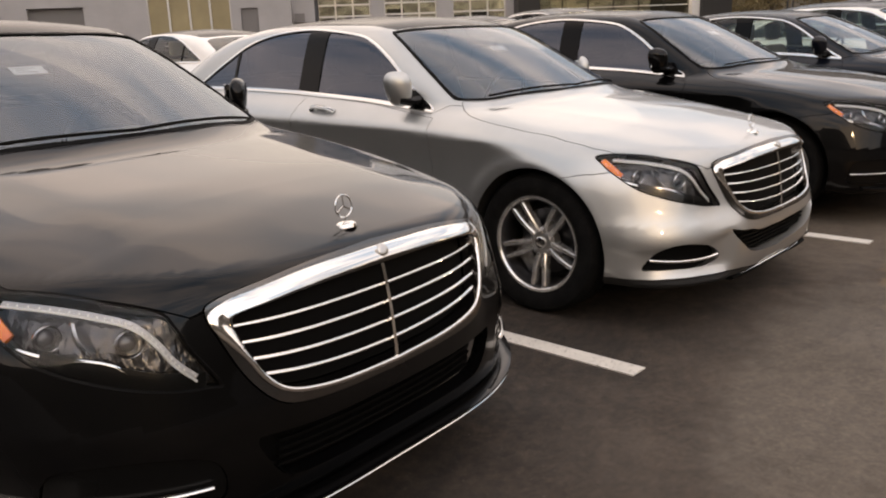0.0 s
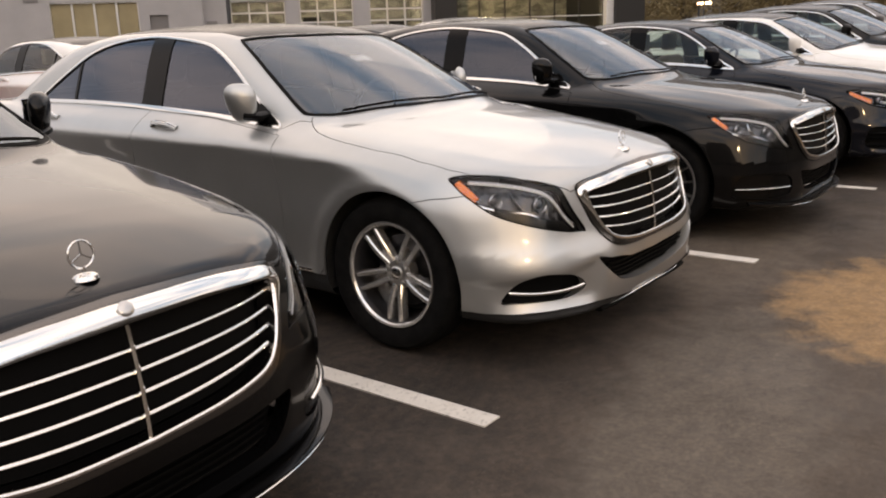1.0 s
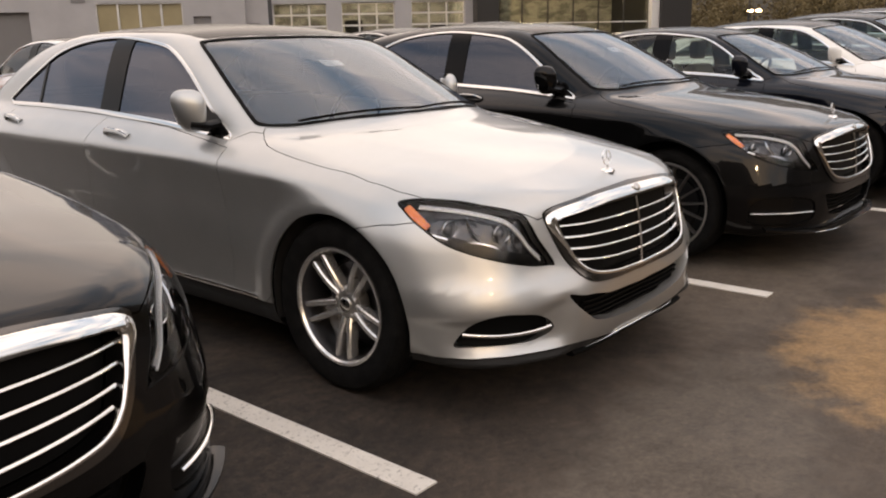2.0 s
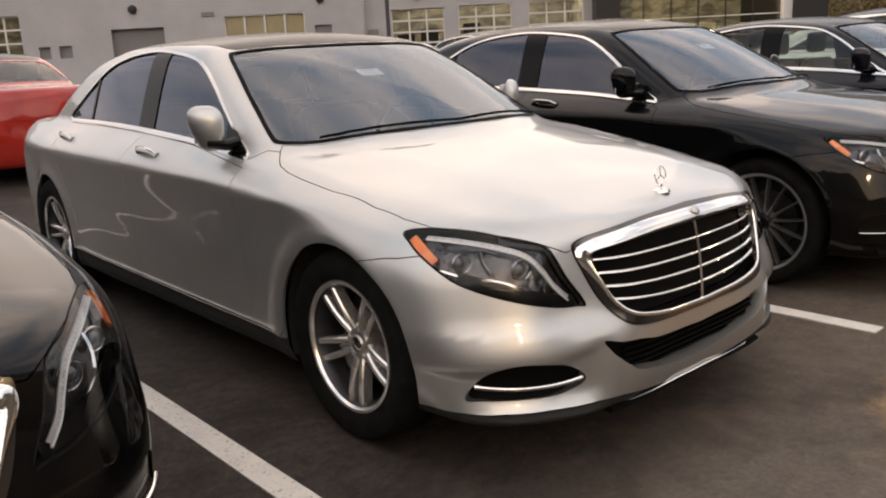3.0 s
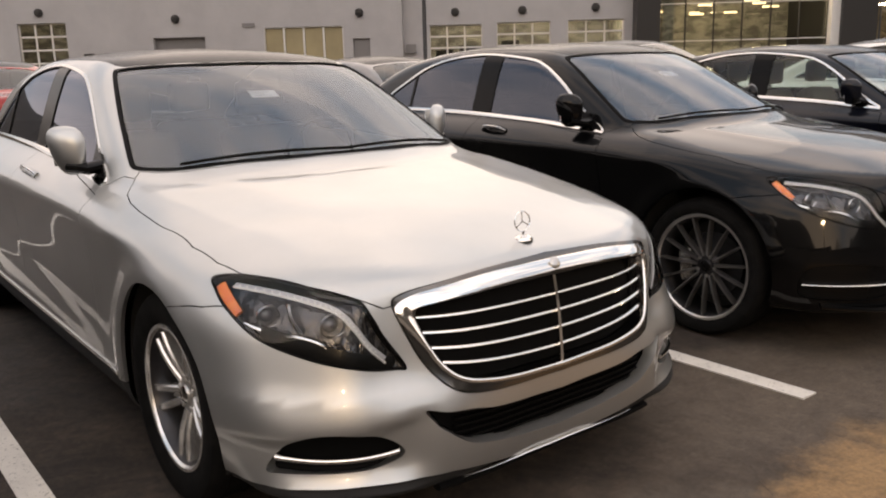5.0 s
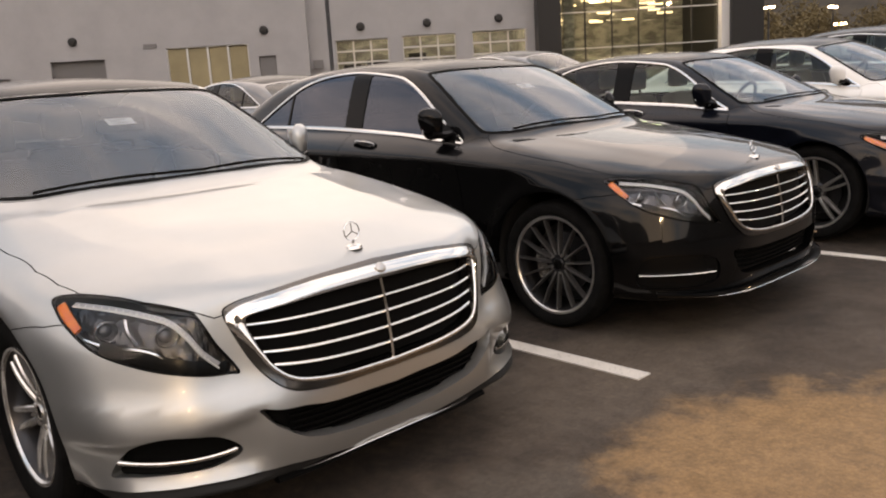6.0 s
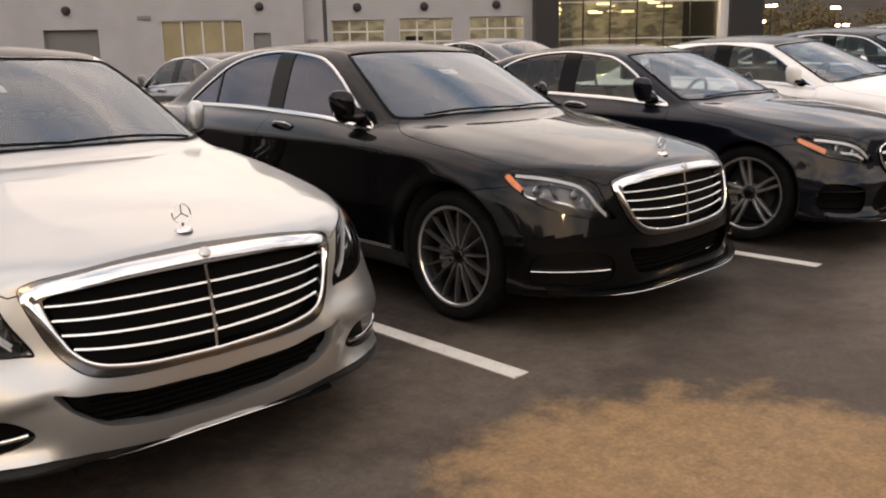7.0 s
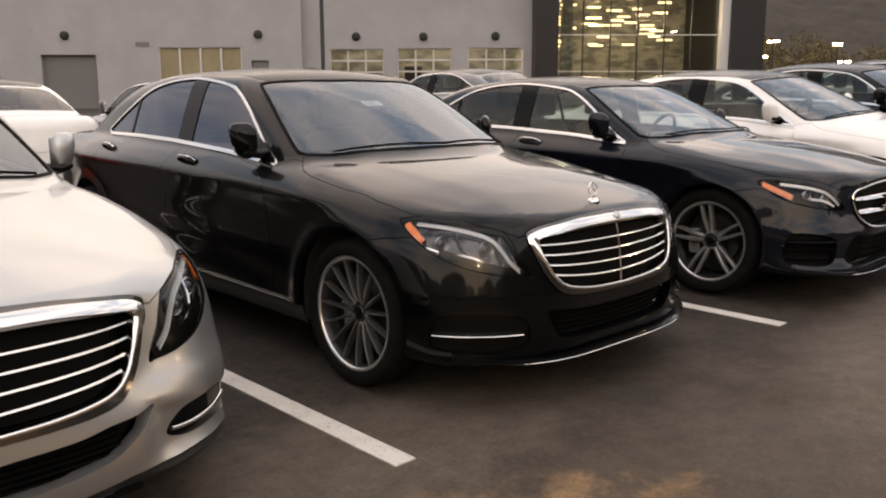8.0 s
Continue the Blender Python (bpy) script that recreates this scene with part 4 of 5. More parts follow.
        part("mirror_foot", sweep([(s * 0.77 * sh.w, 0.86, 1.035), (s * 0.84 * sh.w, 0.85, 1.024), (s * 0.89 * sh.w, 0.895, 1.036)], (0, 0, 1), 0.10, 0.05, sides=10), GLOSSBLACK, wing, "black mirror foot")
        part("mirror_glass", box(s * 0.893 * sh.w - 0.05, 0.922, 1.035, s * 0.893 * sh.w + 0.05, 0.928, 1.165, 0.002), MIRROR, wing)
        tri3 = np.array([S(0.71, 0.982), S(0.93, 1.002), S(0.955, 1.125), S(0.86, 1.07)])
        tn = sh.grad(tri3)
        bm = bmesh.new()
        fr = [bm.verts.new((p + n * 0.004) * mir) for p, n in zip(tri3, tn)]
        bk = [bm.verts.new((p - n * 0.008) * mir) for p, n in zip(tri3, tn)]
        bm.faces.new(fr), bm.faces.new(bk[::-1])
        for i in range(4):
            bm.faces.new((fr[i], bk[i], bk[(i + 1) % 4], fr[(i + 1) % 4]))
        bmesh.ops.recalc_face_normals(bm, faces=bm.faces)
        part("mirror_sail", bm, GLOSSBLACK, wing)
        # headlight
        lens = sheet("headlight", name == "headlight", CLEAR, (s,), gap=0.003, rim=0.006, inset=-0.001, lab="clear headlight with amber corner reflector")
        sheet("lamp_housing", name == "headlight", LAMPINNER if big else GLOSSBLACK, (s,), lens, gap=0.004, rim=0.0, inset=0.055)
        hp = sh.skin(hl_uv)
        hn = sh.grad(hp)
        part("lamp_bezel", sweep((hp - hn * 0.006) * mir, list(hn * mir), 0.012, 0.012, True, 6), GLOSSBLACK, lens)
        def inlay(nm, path, w, h, mat, depth, lab=""):
            q3 = sh.skin(ch(spline(path, 6)))
            qn = sh.grad(q3)
            part(nm, sweep((q3 - qn * depth) * mir, list(qn * mir), w, h, sides=6, flatten=True), mat, lens, lab)
        if big:
            brow = [(0.838, -0.405, 0.796), (0.780, -0.515, 0.785), (0.718, -0.608, 0.764), (0.665, -0.665, 0.735), (0.634, -0.705, 0.69), (0.608, -0.732, 0.640), (0.572, -0.757, 0.598)]
            inlay("light_guide", brow, 0.017, 0.008, OPTIC, 0.014, "silvery eyebrow light guide")
            edge = [(x * 0.994, y + 0.003, z - 0.011) for x, y, z in brow]
            inlay("guide_edge", edge, 0.006, 0.008, LIGHTGUIDE, 0.010, "bright lower edge of the light guide")
            led = spline(brow, 5)[1:-3]
            for p0 in sh.skin(ch(led)):
                pn = sh.grad(p0)
                bm = bmesh.new()
                bmesh.ops.create_uvsphere(bm, u_segments=8, v_segments=5, radius=0.0034, matrix=Matrix.Translation((p0 - pn * 0.011) * mir))
                part("led_bead", smooth(bm), LIGHTGUIDE, lens)
            inlay("lower_mask", [(0.835, -0.53, 0.672), (0.745, -0.65, 0.633), (0.66, -0.73, 0.603), (0.555, -0.77, 0.580)], 0.050, 0.008, GLOSSBLACK, 0.020, "black lower part")
            inlay("lower_trim", [(0.862, -0.482, 0.700), (0.821, -0.552, 0.680), (0.75, -0.640, 0.663), (0.712, -0.678, 0.640), (0.692, -0.70, 0.606)], 0.010, 0.010, REFLECTOR, 0.022)
            inlay("corner_reflector", [(0.864, -0.365, 0.792), (0.864, -0.415, 0.757), (0.862, -0.462, 0.722)], 0.032, 0.012, AMBER, 0.012, "amber side reflector")
            spots = [((0.815, -0.515, 0.728), 0.030), ((0.69, -0.665, 0.700), 0.032)]
            inlay("lamp_blade", [(0.765, -0.565, 0.758), (0.772, -0.590, 0.718), (0.762, -0.622, 0.680)], 0.012, 0.02, REFLECTOR, 0.03)
        else:
            inlay("light_guide", [(0.78, -0.44, 0.760), (0.67, -0.615, 0.730), (0.60, -0.69, 0.69), (0.55, -0.735, 0.635)], 0.018, 0.012, LIGHTGUIDE, 0.02, "white eyebrow light guide")
            inlay("lower_guide", [(0.70, -0.60, 0.665), (0.64, -0.665, 0.655), (0.585, -0.71, 0.625)], 0.014, 0.012, LIGHTGUIDE, 0.02)
            inlay("corner_reflector", [(0.825, -0.345, 0.750), (0.80, -0.42, 0.715), (0.76, -0.51, 0.670)], 0.034, 0.012, AMBER, 0.014, "amber side reflector")
            spots = [((0.715, -0.575, 0.695), 0.032), ((0.64, -0.67, 0.675), 0.032)]
        for c, r in spots:
            c3 = on([c], -0.045)[0]
            bm = bmesh.new()
            bmesh.ops.create_uvsphere(bm, u_segments=18, v_segments=10, radius=r * 0.8, matrix=Matrix.Translation(c3 * mir))
            part("projector", smooth(bm), GLASSBALL, lens, "round projector lens")
            ring = [(c3 + np.array([math.cos(w) * r, -0.012 - 0.3 * r * math.cos(w) * -1, math.sin(w) * r])) * mir for w in np.linspace(0, 2 * math.pi, 20, endpoint=False)]
            part("projector_ring", sweep(ring, tuple(np.array([0.3, -1, 0]) * mir), 0.007, 0.012, True, 6), REFLECTOR, lens)
        # outer intake of the bumper
        sheet("side_intake", name == "fog", GLOSSBLACK if style == "sport" else TRIM, (s,), bumper, gap=0, rim=0, inset=0.008 if style == "sport" else 0.045)
        if style == "standard":
            fp = [(0.838, -0.60, 0.345), (0.753, -0.693, 0.334), (0.64, -0.763, 0.335), (0.568, -0.798, 0.346)]
            q3 = sh.skin(ch(spline(fp, 6)))
            part("intake_blade", sweep((q3 + sh.grad(q3) * 0.004) * mir, list(sh.grad(q3) * mir), 0.016, 0.016, sides=8), CHROME, bumper, "chrome intake blade")
        elif style == "sport":
            for zz, w, mat in ((0.335, 0.010, CHROME),):
                fp = [(0.866, -0.535, zz), (0.79, -0.635, zz), (0.69, -0.715, zz), (0.575, -0.775, zz)]
                q3 = sh.skin(ch(spline(fp, 6)))
                part("intake_blade", sweep((q3 + sh.grad(q3) * 0.006) * mir, list(sh.grad(q3) * mir), w, 0.018, sides=6), mat, bumper, "chrome intake blade" if mat is CHROME else "")
        else:
            for zz in (0.30, 0.36, 0.41):
                fp = [(0.85, -0.54, zz), (0.76, -0.645, zz), (0.63, -0.74, zz)]
                q3 = sh.skin(ch(spline(fp, 6)))
                part("intake_blade", sweep((q3 - sh.grad(q3) * 0.012) * mir, list(sh.grad(q3) * mir), 0.012, 0.024, sides=6), GLOSSBLACK, bumper)
        # tail lamp and wheel housings
        sheet("tail_lamp", name == "tail_lamp", REDLENS, (s,))
        for c in (-0.015, sh.base):
            bm = lathe([(0.10, 0.50), (0.40, 0.52), (0.400, 0.905)], 40)
            bmesh.ops.delete(bm, geom=[v for v in bm.verts if v.co.z < -0.17], context="VERTS")
            bmesh.ops.transform(bm, matrix=Matrix.Translation((0, c, 0.352)) @ Matrix.Diagonal((s, 1, 1, 1)), verts=bm.verts)
            part("wheel_housing", bm, UNDER, body)
            turn = pose(s * (0.832 if big else 0.80), c, 0.33 if style == "sport" else 0.352, 0, 0, 0 if s > 0 else 180)
            wheel(car, turn @ pose(0, 0, 0, 17 * c + (36 if rims == "twin" else 9), 0, 0), rims)
    # grille
    frame_part = sheet("grille", name == "grille_frame", SHADECHROME if big else GLOSSBLACK, gap=0.002, rim=0.05, inset=-0.006, lab="upright radiator grille with bright slats")
    sheet("grille_mesh", name == "grille_in", TRIM, parent=frame_part, gap=0, rim=0, inset=0.05)

    if big:
        # the surround: broad across the top, slim down the flanks and under the mesh
        outer, inner = spline(go, 5), spline(gi, 5)
        share = np.array([0.5 if z > 0.72 else 0.5 + 0.28 * min((0.72 - z) / 0.10, 1) for _, z in outer])
        f3 = np.array([F(a[0] + (b[0] - a[0]) * w, a[1] + (b[1] - a[1]) * w) for a, b, w in zip(outer, inner, share)])
        wide = np.array([0.054 if z > 0.74 else 0.016 + 0.038 * max((z - 0.64) / 0.10, 0) for _, z in outer])
        ring3, ringw = np.vstack([f3, (f3 * (-1, 1, 1))[::-1][1:-1]]), np.r_[wide, wide[::-1][1:-1]]
        rn = sh.grad(ring3)
        part("grille_surround", sweep(ring3 + rn * 0.006, [q * 0.8 + np.array([0, 0, 0.6 * min(max((w[2] - 0.6) / 0.12, 0), 1)]) for q, w in zip(rn, ring3)], ringw, 0.016, True, 12), CHROME, frame_part, "rounded chrome surround")

    def span(z):
        half_g = spline(gi, 5)
        hit = [a[0] + (b[0] - a[0]) * (z - a[1]) / (b[1] - a[1]) for a, b in zip(half_g, half_g[1:]) if (a[1] - z) * (b[1] - z) <= 0 and a[1] != b[1]]
        return max(hit)

    for z, lift_z in levels:
        w = span(z + lift_z) - (0.004 if big else -0.012)
        line = []
        for x in np.linspace(-w, w, 25):
            p = F(abs(x), z + lift_z * (x / w) ** 2)
            line.append((x, p[1] + 0.012, p[2]))
        part("grille_slat", sweep(line, (0, -0.72, 0.69), 0.012 if big else 0.04, 0.007, sides=8), CHROME, frame_part, "chrome slat")
    zs = np.linspace(gi[-1][1], gi[0][1], 9)
    if big:
        part("grille_bar", sweep([(0, F(0, z)[1] + 0.002, z) for z in zs], (0, -1, 0), 0.014, 0.02, sides=6), CHROME, frame_part, "chrome centre bar")
        bm = bmesh.new()
        bmesh.ops.create_uvsphere(bm, u_segments=18, v_segments=8, radius=1.0, matrix=Matrix.Translation(Vector(F(0, 0.782)) + Vector((0, -0.019, 0.008))) @ pose(0, 0, 0, -35, 0, 0) @ Matrix.Diagonal((0.019, 0.006, 0.019, 1)))
        part("grille_badge", smooth(bm), SATIN, frame_part, "small round badge")
        base = Vector(T(0, -0.70))
        orn = part("hood_ornament", lathe([(0.0, 0.012), (0.018, 0.010), (0.026, 0.004), (0.028, -0.004)], 24, "z"), CHROME, car, "round chrome ornament standing on the bonnet")
        orn.matrix_local = Matrix.Translation(base) @ pose(0, 0, 0, -6, 0, 0) @ Matrix.Scale(1.10, 4)
        ring = [(0.029 * math.cos(w), 0, 0.050 + 0.029 * math.sin(w)) for w in np.linspace(0, 2 * math.pi, 28, endpoint=False)]
        part("ornament_ring", sweep(ring, (0, 1, 0), 0.0045, 0.0045, True, 6), CHROME, orn)
        bm = bmesh.new()
        for w in (90, 210, 330):
            sweep([(0, 0, 0.050), (0.028 * math.cos(radians(w)), 0, 0.050 + 0.028 * math.sin(radians(w)))], (0, 1, 0), 0.0045, 0.004, sides=4, bm=bm)
        sweep([(0, 0, 0.006), (0, 0, 0.023)], (0, 1, 0), 0.008, 0.008, sides=6, bm=bm)
        part("ornament_stem", bm, CHROME, orn)
    else:
        c = F(0, 0.625)
        bm = lathe([(0.0, 0.0), (0.085, 0.0), (0.092, 0.008), (0.092, 0.02), (0.0, 0.02)], 36, "z")
        bmesh.ops.transform(bm, matrix=Matrix.Translation((0, c[1] + 0.004, 0.625)) @ pose(0, 0, 0, 90, 0, 0), verts=bm.verts)
        part("grille_disc", bm, CHROME, frame_part, "large round chrome disc")
        half_f = spline(go, 5)
        f3 = np.array([F(x, z) for x, z in half_f])
        loop = np.vstack([f3, (f3 * (-1, 1, 1))[::-1][1:-1]])
        ln = sh.grad(loop)
        part("grille_rim", sweep(loop + ln * 0.012, list(ln), 0.014, 0.014, True, 6), CHROME, frame_part, "chrome grille rim")
    # lower intake
    sheet("lower_intake", name == "intake", TRIM, parent=bumper, gap=0, rim=0, inset=0.06)
    zlo, zhi = li[-1][1], li[0][1]
    for z in np.linspace(zlo + 0.02, zhi - 0.015, 5):
        xs = np.linspace(-0.40, 0.40, 17)
        part("intake_rib", sweep([(x, F(abs(x), z)[1] + 0.045, z + 0.02 * (x / 0.45) ** 2) for x in xs], (0, -1, 0), 0.006, 0.016, sides=4, flatten=True), TRIM, bumper)
    # front lip
    xs = np.linspace(-0.83, 0.83, 41)
    if style == "standard":
        part("bumper_strip", sweep([(x, F(abs(x), 0.235)[1] + 0.006 + 0.05 * (x / 0.6) ** 2, 0.213) for x in np.linspace(-0.58, 0.58, 31)], (0, -1, 0), 0.008, 0.014, sides=6), CHROME, bumper, "thin chrome strip under the bumper")
        part("front_lip", sweep([(x, F(abs(x), 0.24)[1] + 0.034, 0.200 + 0.02 * (x / 0.83) ** 2) for x in xs[9:-9]], (0, 0, 1), 0.05, 0.026, sides=8), TRIM, bumper)
    else:
        part("front_lip", sweep([(x, F(abs(x), 0.24)[1] - 0.012, 0.205 + 0.03 * abs(x / 0.83) ** 3) for x in xs], (0, 0, 1), 0.075, 0.022, sides=8), coat, bumper, "splitter lip in body colour")
        part("bumper_strip", sweep([(x, F(abs(x), 0.24)[1] - 0.046, 0.200 + 0.03 * abs(x / 0.83) ** 3) for x in np.linspace(-0.80, 0.80, 33)], (0, -1, 0), 0.006, 0.008, sides=6), CHROME, bumper, "thin chrome splitter strip")
    # dark seal round the windscreen
    w3 = sh.skin(ws[1:-1])
    w3 = np.vstack([sh.skin(ws[:1]), w3, sh.skin(ws[-1:])])
    w3 = spline(w3, 4)
    loop = np.vstack([w3, (w3 * (-1, 1, 1))[::-1][1:-1]])
    ln = sh.grad(loop)
    part("windscreen_seal", sweep(loop + ln * 0.001, list(ln), 0.022, 0.006, True, 6), TRIM, body, "black rubber seal")
    # wipers at the foot of the windscreen
    for x0, x1, y1 in ((-0.62, 0.06, 0.03), (0.02, 0.66, 0.03)):
        line = []
        for s in np.linspace(0, 1, 14):
            x = x0 + (x1 - x0) * s
            p = T(abs(x), 0.352 + 0.20 * abs(x / 0.76) ** 2.2 + 0.016 + 0.014 * math.sin(math.pi * s))
            line.append((x, p[1], p[2] + 0.012))
        part("wiper", sweep(line, (0, 0, 1), 0.013, 0.012, sides=6), TRIM, car, "black flat wiper")
    # underside and cabin
    part("underbody", box(-0.66, -0.62, 0.17, 0.66, sh.base + sh.tail - 0.35, 0.24, 0.02), UNDER, body)
    part("cabin_floor", box(-0.70, 0.45, 0.36, 0.70, sh.base + 0.45, 0.42, 0.01), UNDER, body)
    bm = bmesh.new()
    box(-0.72, 0.50, 0.62, 0.72, 0.98, 0.99, 0.06, 3, bm)
    part("dashboard", smooth(bm), LEATHER, car, "dark dashboard")
    part("parcel_shelf", box(-0.62, 3.02 * k, 0.95, 0.62, 3.55 * k, 1.0, 0.02), LEATHER, car)
    wheel_c = Vector((-0.36 * -1, 1.16, 0.98))
    ring = [(wheel_c.x + 0.185 * math.cos(w), wheel_c.y - 0.185 * math.sin(w) * 0.42, wheel_c.z + 0.185 * math.sin(w) * 0.9) for w in np.linspace(0, 2 * math.pi, 28, endpoint=False)]
    steer = part("steering_wheel", sweep(ring, (0, 0.9, 0.42), 0.03, 0.03, True, 8), LEATHER, car, "dark steering wheel")
    bm = bmesh.new()
    for w in (0, 180, 270):
        sweep([wheel_c, (wheel_c.x + 0.18 * math.cos(radians(w)), wheel_c.y - 0.18 * math.sin(radians(w)) * 0.42, wheel_c.z + 0.18 * math.sin(radians(w)) * 0.9)], (0, 0.9, 0.42), 0.05, 0.02, sides=6, bm=bm)
    part("steering_spokes", bm, SATIN, steer)
    for x in (-0.37, 0.37):
        for y, nm in ((1.62, "front_seat"), (2.62 * k, "rear_seat")):
            bm = bmesh.new()
            box(x - 0.25, y - 0.55, 0.46, x + 0.25, y + 0.02, 0.64, 0.06, 3, bm)
            vs0 = set(bm.verts)
            box(x - 0.24, y - 0.02, 0.60, x + 0.24, y + 0.12, 1.13, 0.06, 3, bm)
            new_v = [v for v in bm.verts if v not in vs0]
            bmesh.ops.rotate(bm, verts=new_v, cent=(x, y, 0.6), matrix=Matrix.Rotation(radians(-20), 3, "X"))
            seat = part(nm, smooth(bm), interior, car)
            bm = box(x - 0.13, y + 0.18, 1.14, x + 0.13, y + 0.27, 1.33, 0.04, 3)
            part("headrest", smooth(bm), interior, seat)
    # paper label behind the glass
    o3 = T(0.085, 0.845)
    on3 = sh.grad(o3)
    m3 = Matrix.Translation((-o3[0], o3[1], o3[2])) @ Vector((-on3[0], on3[1], on3[2])).to_track_quat("Z", "Y").to_matrix().to_4x4() @ Matrix.Translation((0, 0, -0.008))
    lab3 = part("paper_label", box(-0.062, -0.032, -0.001, 0.062, 0.032, 0.0), PAPER, car, "white paper label behind the windscreen")
    lab3.matrix_local = m3
    for k3 in range(3):
        part("print_bar", box(-0.05, -0.018 + 0.016 * k3, 0.0005, 0.03 - 0.03 * (k3 % 2), -0.0155 + 0.016 * k3, 0.0012), INK, lab3)
    # inner mirror and its sensor block
    p = T(0.0, 0.98)
    part("rear_view_mirror", box(-0.12, p[1] + 0.06, p[2] - 0.13, 0.12, p[1] + 0.08, p[2] - 0.065, 0.012), GLOSSBLACK, car)
    part("sensor_block", box(-0.07, p[1] + 0.02, p[2] - 0.05, 0.07, p[1] + 0.14, p[2] - 0.006, 0.01), TRIM, car)
    return car, sh


GLASSBALL = Mat("projector_lens", (0.05, 0.052, 0.06), 0.05, 0.2, Coat_Weight=1.0).m


LAMPINNER = Mat("lamp_inner", (0.085, 0.085, 0.09), 0.2, 0.85)
LAMPINNER = LAMPINNER.bump(LAMPINNER.noise(35, 3, 0.5, "Object", (1, 1, 0.2)), 0.6, 0.02).m
OPTIC = Mat("lamp_optic", (0.50, 0.50, 0.51), 0.28, 0.55)
OPTIC = OPTIC.bump(OPTIC.noise(160, 3, 0.6), 0.5, 0.006).m


def repaint(car, old, coat):
    """Gives a copied car its own paint, with the meshes still shared."""
    for ob in car.children_recursive:
        for slot in ob.material_slots:
            if slot.material is old:
                slot.link = "OBJECT"
                slot.material = coat


def place(car, x, y, z=0.0, turn=0.0):
    car.matrix_basis = pose(x, y, z, 0, 0, turn)


# ---------------------------------------------------------------- ground


def rise(x, y=0.0):
    """The lot climbs a little towards the far end of the row."""
    s = min(max((y - 4.8) / 4.0, 0.0), 1.0)
    return 0.022 * min(max(x - 4.2, 0.0), 9.0) ** 1.3 + 0.16 * s * s * (3 - 2 * s)


bm = bmesh.new()
lines = np.r_[np.linspace(-3000, -40, 12), np.linspace(-30, 3, 12), np.linspace(4, 16, 25), np.linspace(20, 90, 15), np.linspace(140, 3000, 12)]
rows = [[bm.verts.new((x, y, rise(x, y))) for x in lines] for y in lines]
for ra, rb in zip(rows, rows[1:]):
    for i in range(len(lines) - 1):
        bm.faces.new((ra[i], ra[i + 1], rb[i + 1], rb[i]))
ground = part("ground", bm, ASPHALT)
tagged(ground, "dark worn asphalt of the car park with dry tan stains", "ground", "", "structure")


def bay_line(x, y0, y1, w=0.10):
    bm = box(x - w / 2, y0, rise(x) - 0.01, x + w / 2, y1, rise(x) + 0.006)
    ob = part("bay_line", bm, LINEPAINT)
    tagged(ob, "worn white painted bay line on the asphalt", "road marking", "bay lines", "structure")


for x, y0 in ((-4.0, -0.72), (-1.29, -0.81), (1.41, -0.925), (4.26, -1.05), (7.0, -1.1), (9.75, -1.1), (12.5, -1.1)):
    bay_line(x, y0, 4.9)
ob = part("bay_line", box(-10, 4.90, 0.0, 4.0, 5.0, 0.004), LINEPAINT)
tagged(ob, "long white painted line behind the parking bays", "road marking", "bay lines", "structure")

rg = random.Random(3)
for x0, y0, x1, y1 in ((0.72, -1.05, 0.22, -1.66),):
    verts, faces = [], []
    for i in range(15):
        s, wide = i / 14, 0.0020 * (1 - abs(2 * i / 14 - 1) ** 3) + 0.0006
        px, py = x0 + (x1 - x0) * s + rg.uniform(-0.007, 0.007), y0 + (y1 - y0) * s + rg.uniform(-0.007, 0.007)
        verts += [(px - wide, py - wide, 0.003 + rise(px)), (px + wide, py + wide, 0.003 + rise(px))]
    faces = [(2 * i, 2 * i + 1, 2 * i + 3, 2 * i + 2) for i in range(14)]
    me = bpy.data.meshes.new("crack")
    me.from_pydata(verts, [], faces)
    part("crack", me, CRACK, ground, "dark hairline crack")

# ---------------------------------------------------------------- the parked cars
silver, _ = saloon("standard", SILVER, "twin", "silver metallic saloon with chrome grille and five twin-spoke wheels")
place(silver, -0.005, 0.0)
sport, _ = saloon("sport", BLACK, "multi", "polished black saloon with chrome grille and thin multi-spoke wheels")
place(sport, 2.69, -0.11, 0.022, -0.5)
first = copy_thing(sport, pose(-2.705, 0.065, 0.022, 0, 0, 3.8))
tagged(first, "polished black saloon with grey clouds mirrored in its bonnet")
execu, _ = saloon("executive", BLUE, "five", "dark blue saloon with two-slat grille and five-spoke wheels", BEIGE, thin_glass("light_tint", (0.62, 0.70, 0.66), 1.5))
place(execu, 5.44, -0.35, rise(5.44), 0)


def stand(x, y, turn=0.0):
    """A pose on the sloping lot."""
    return pose(x, y, rise(x, y if turn == 0 else y - 3.0), 0, -math.degrees(math.atan(rise(x + 0.8) - rise(x - 0.8)) / 1.6), 0) @ pose(0, 0, 0, 0, 0, turn)


for x, y, coat, lab in ((7.97, -0.45, WHITE, "white saloon parked in its bay"), (10.8, -0.40, BLACK, "black saloon parked in its bay"), (13.6, -0.3, GREY, "grey saloon at the far end of the row")):
    c = copy_thing(execu, stand(x, y))
    repaint(c, BLUE, coat)
    tagged(c, lab)
for x, y, coat, lab in ((0.3, 11.6, RED, "red saloon seen from its boot"), (2.4, 9.9, WHITE, "white saloon seen from its boot"), (5.2, 9.9, GREY, "grey saloon parked in the row behind"), (7.95, 9.9, BLACK, "black saloon parked in the row behind"), (10.7, 9.9, GREY, "grey saloon at the end of the row behind")):
    c = copy_thing(execu, stand(x, y, 180))
    repaint(c, BLUE, coat)
    tagged(c, lab)

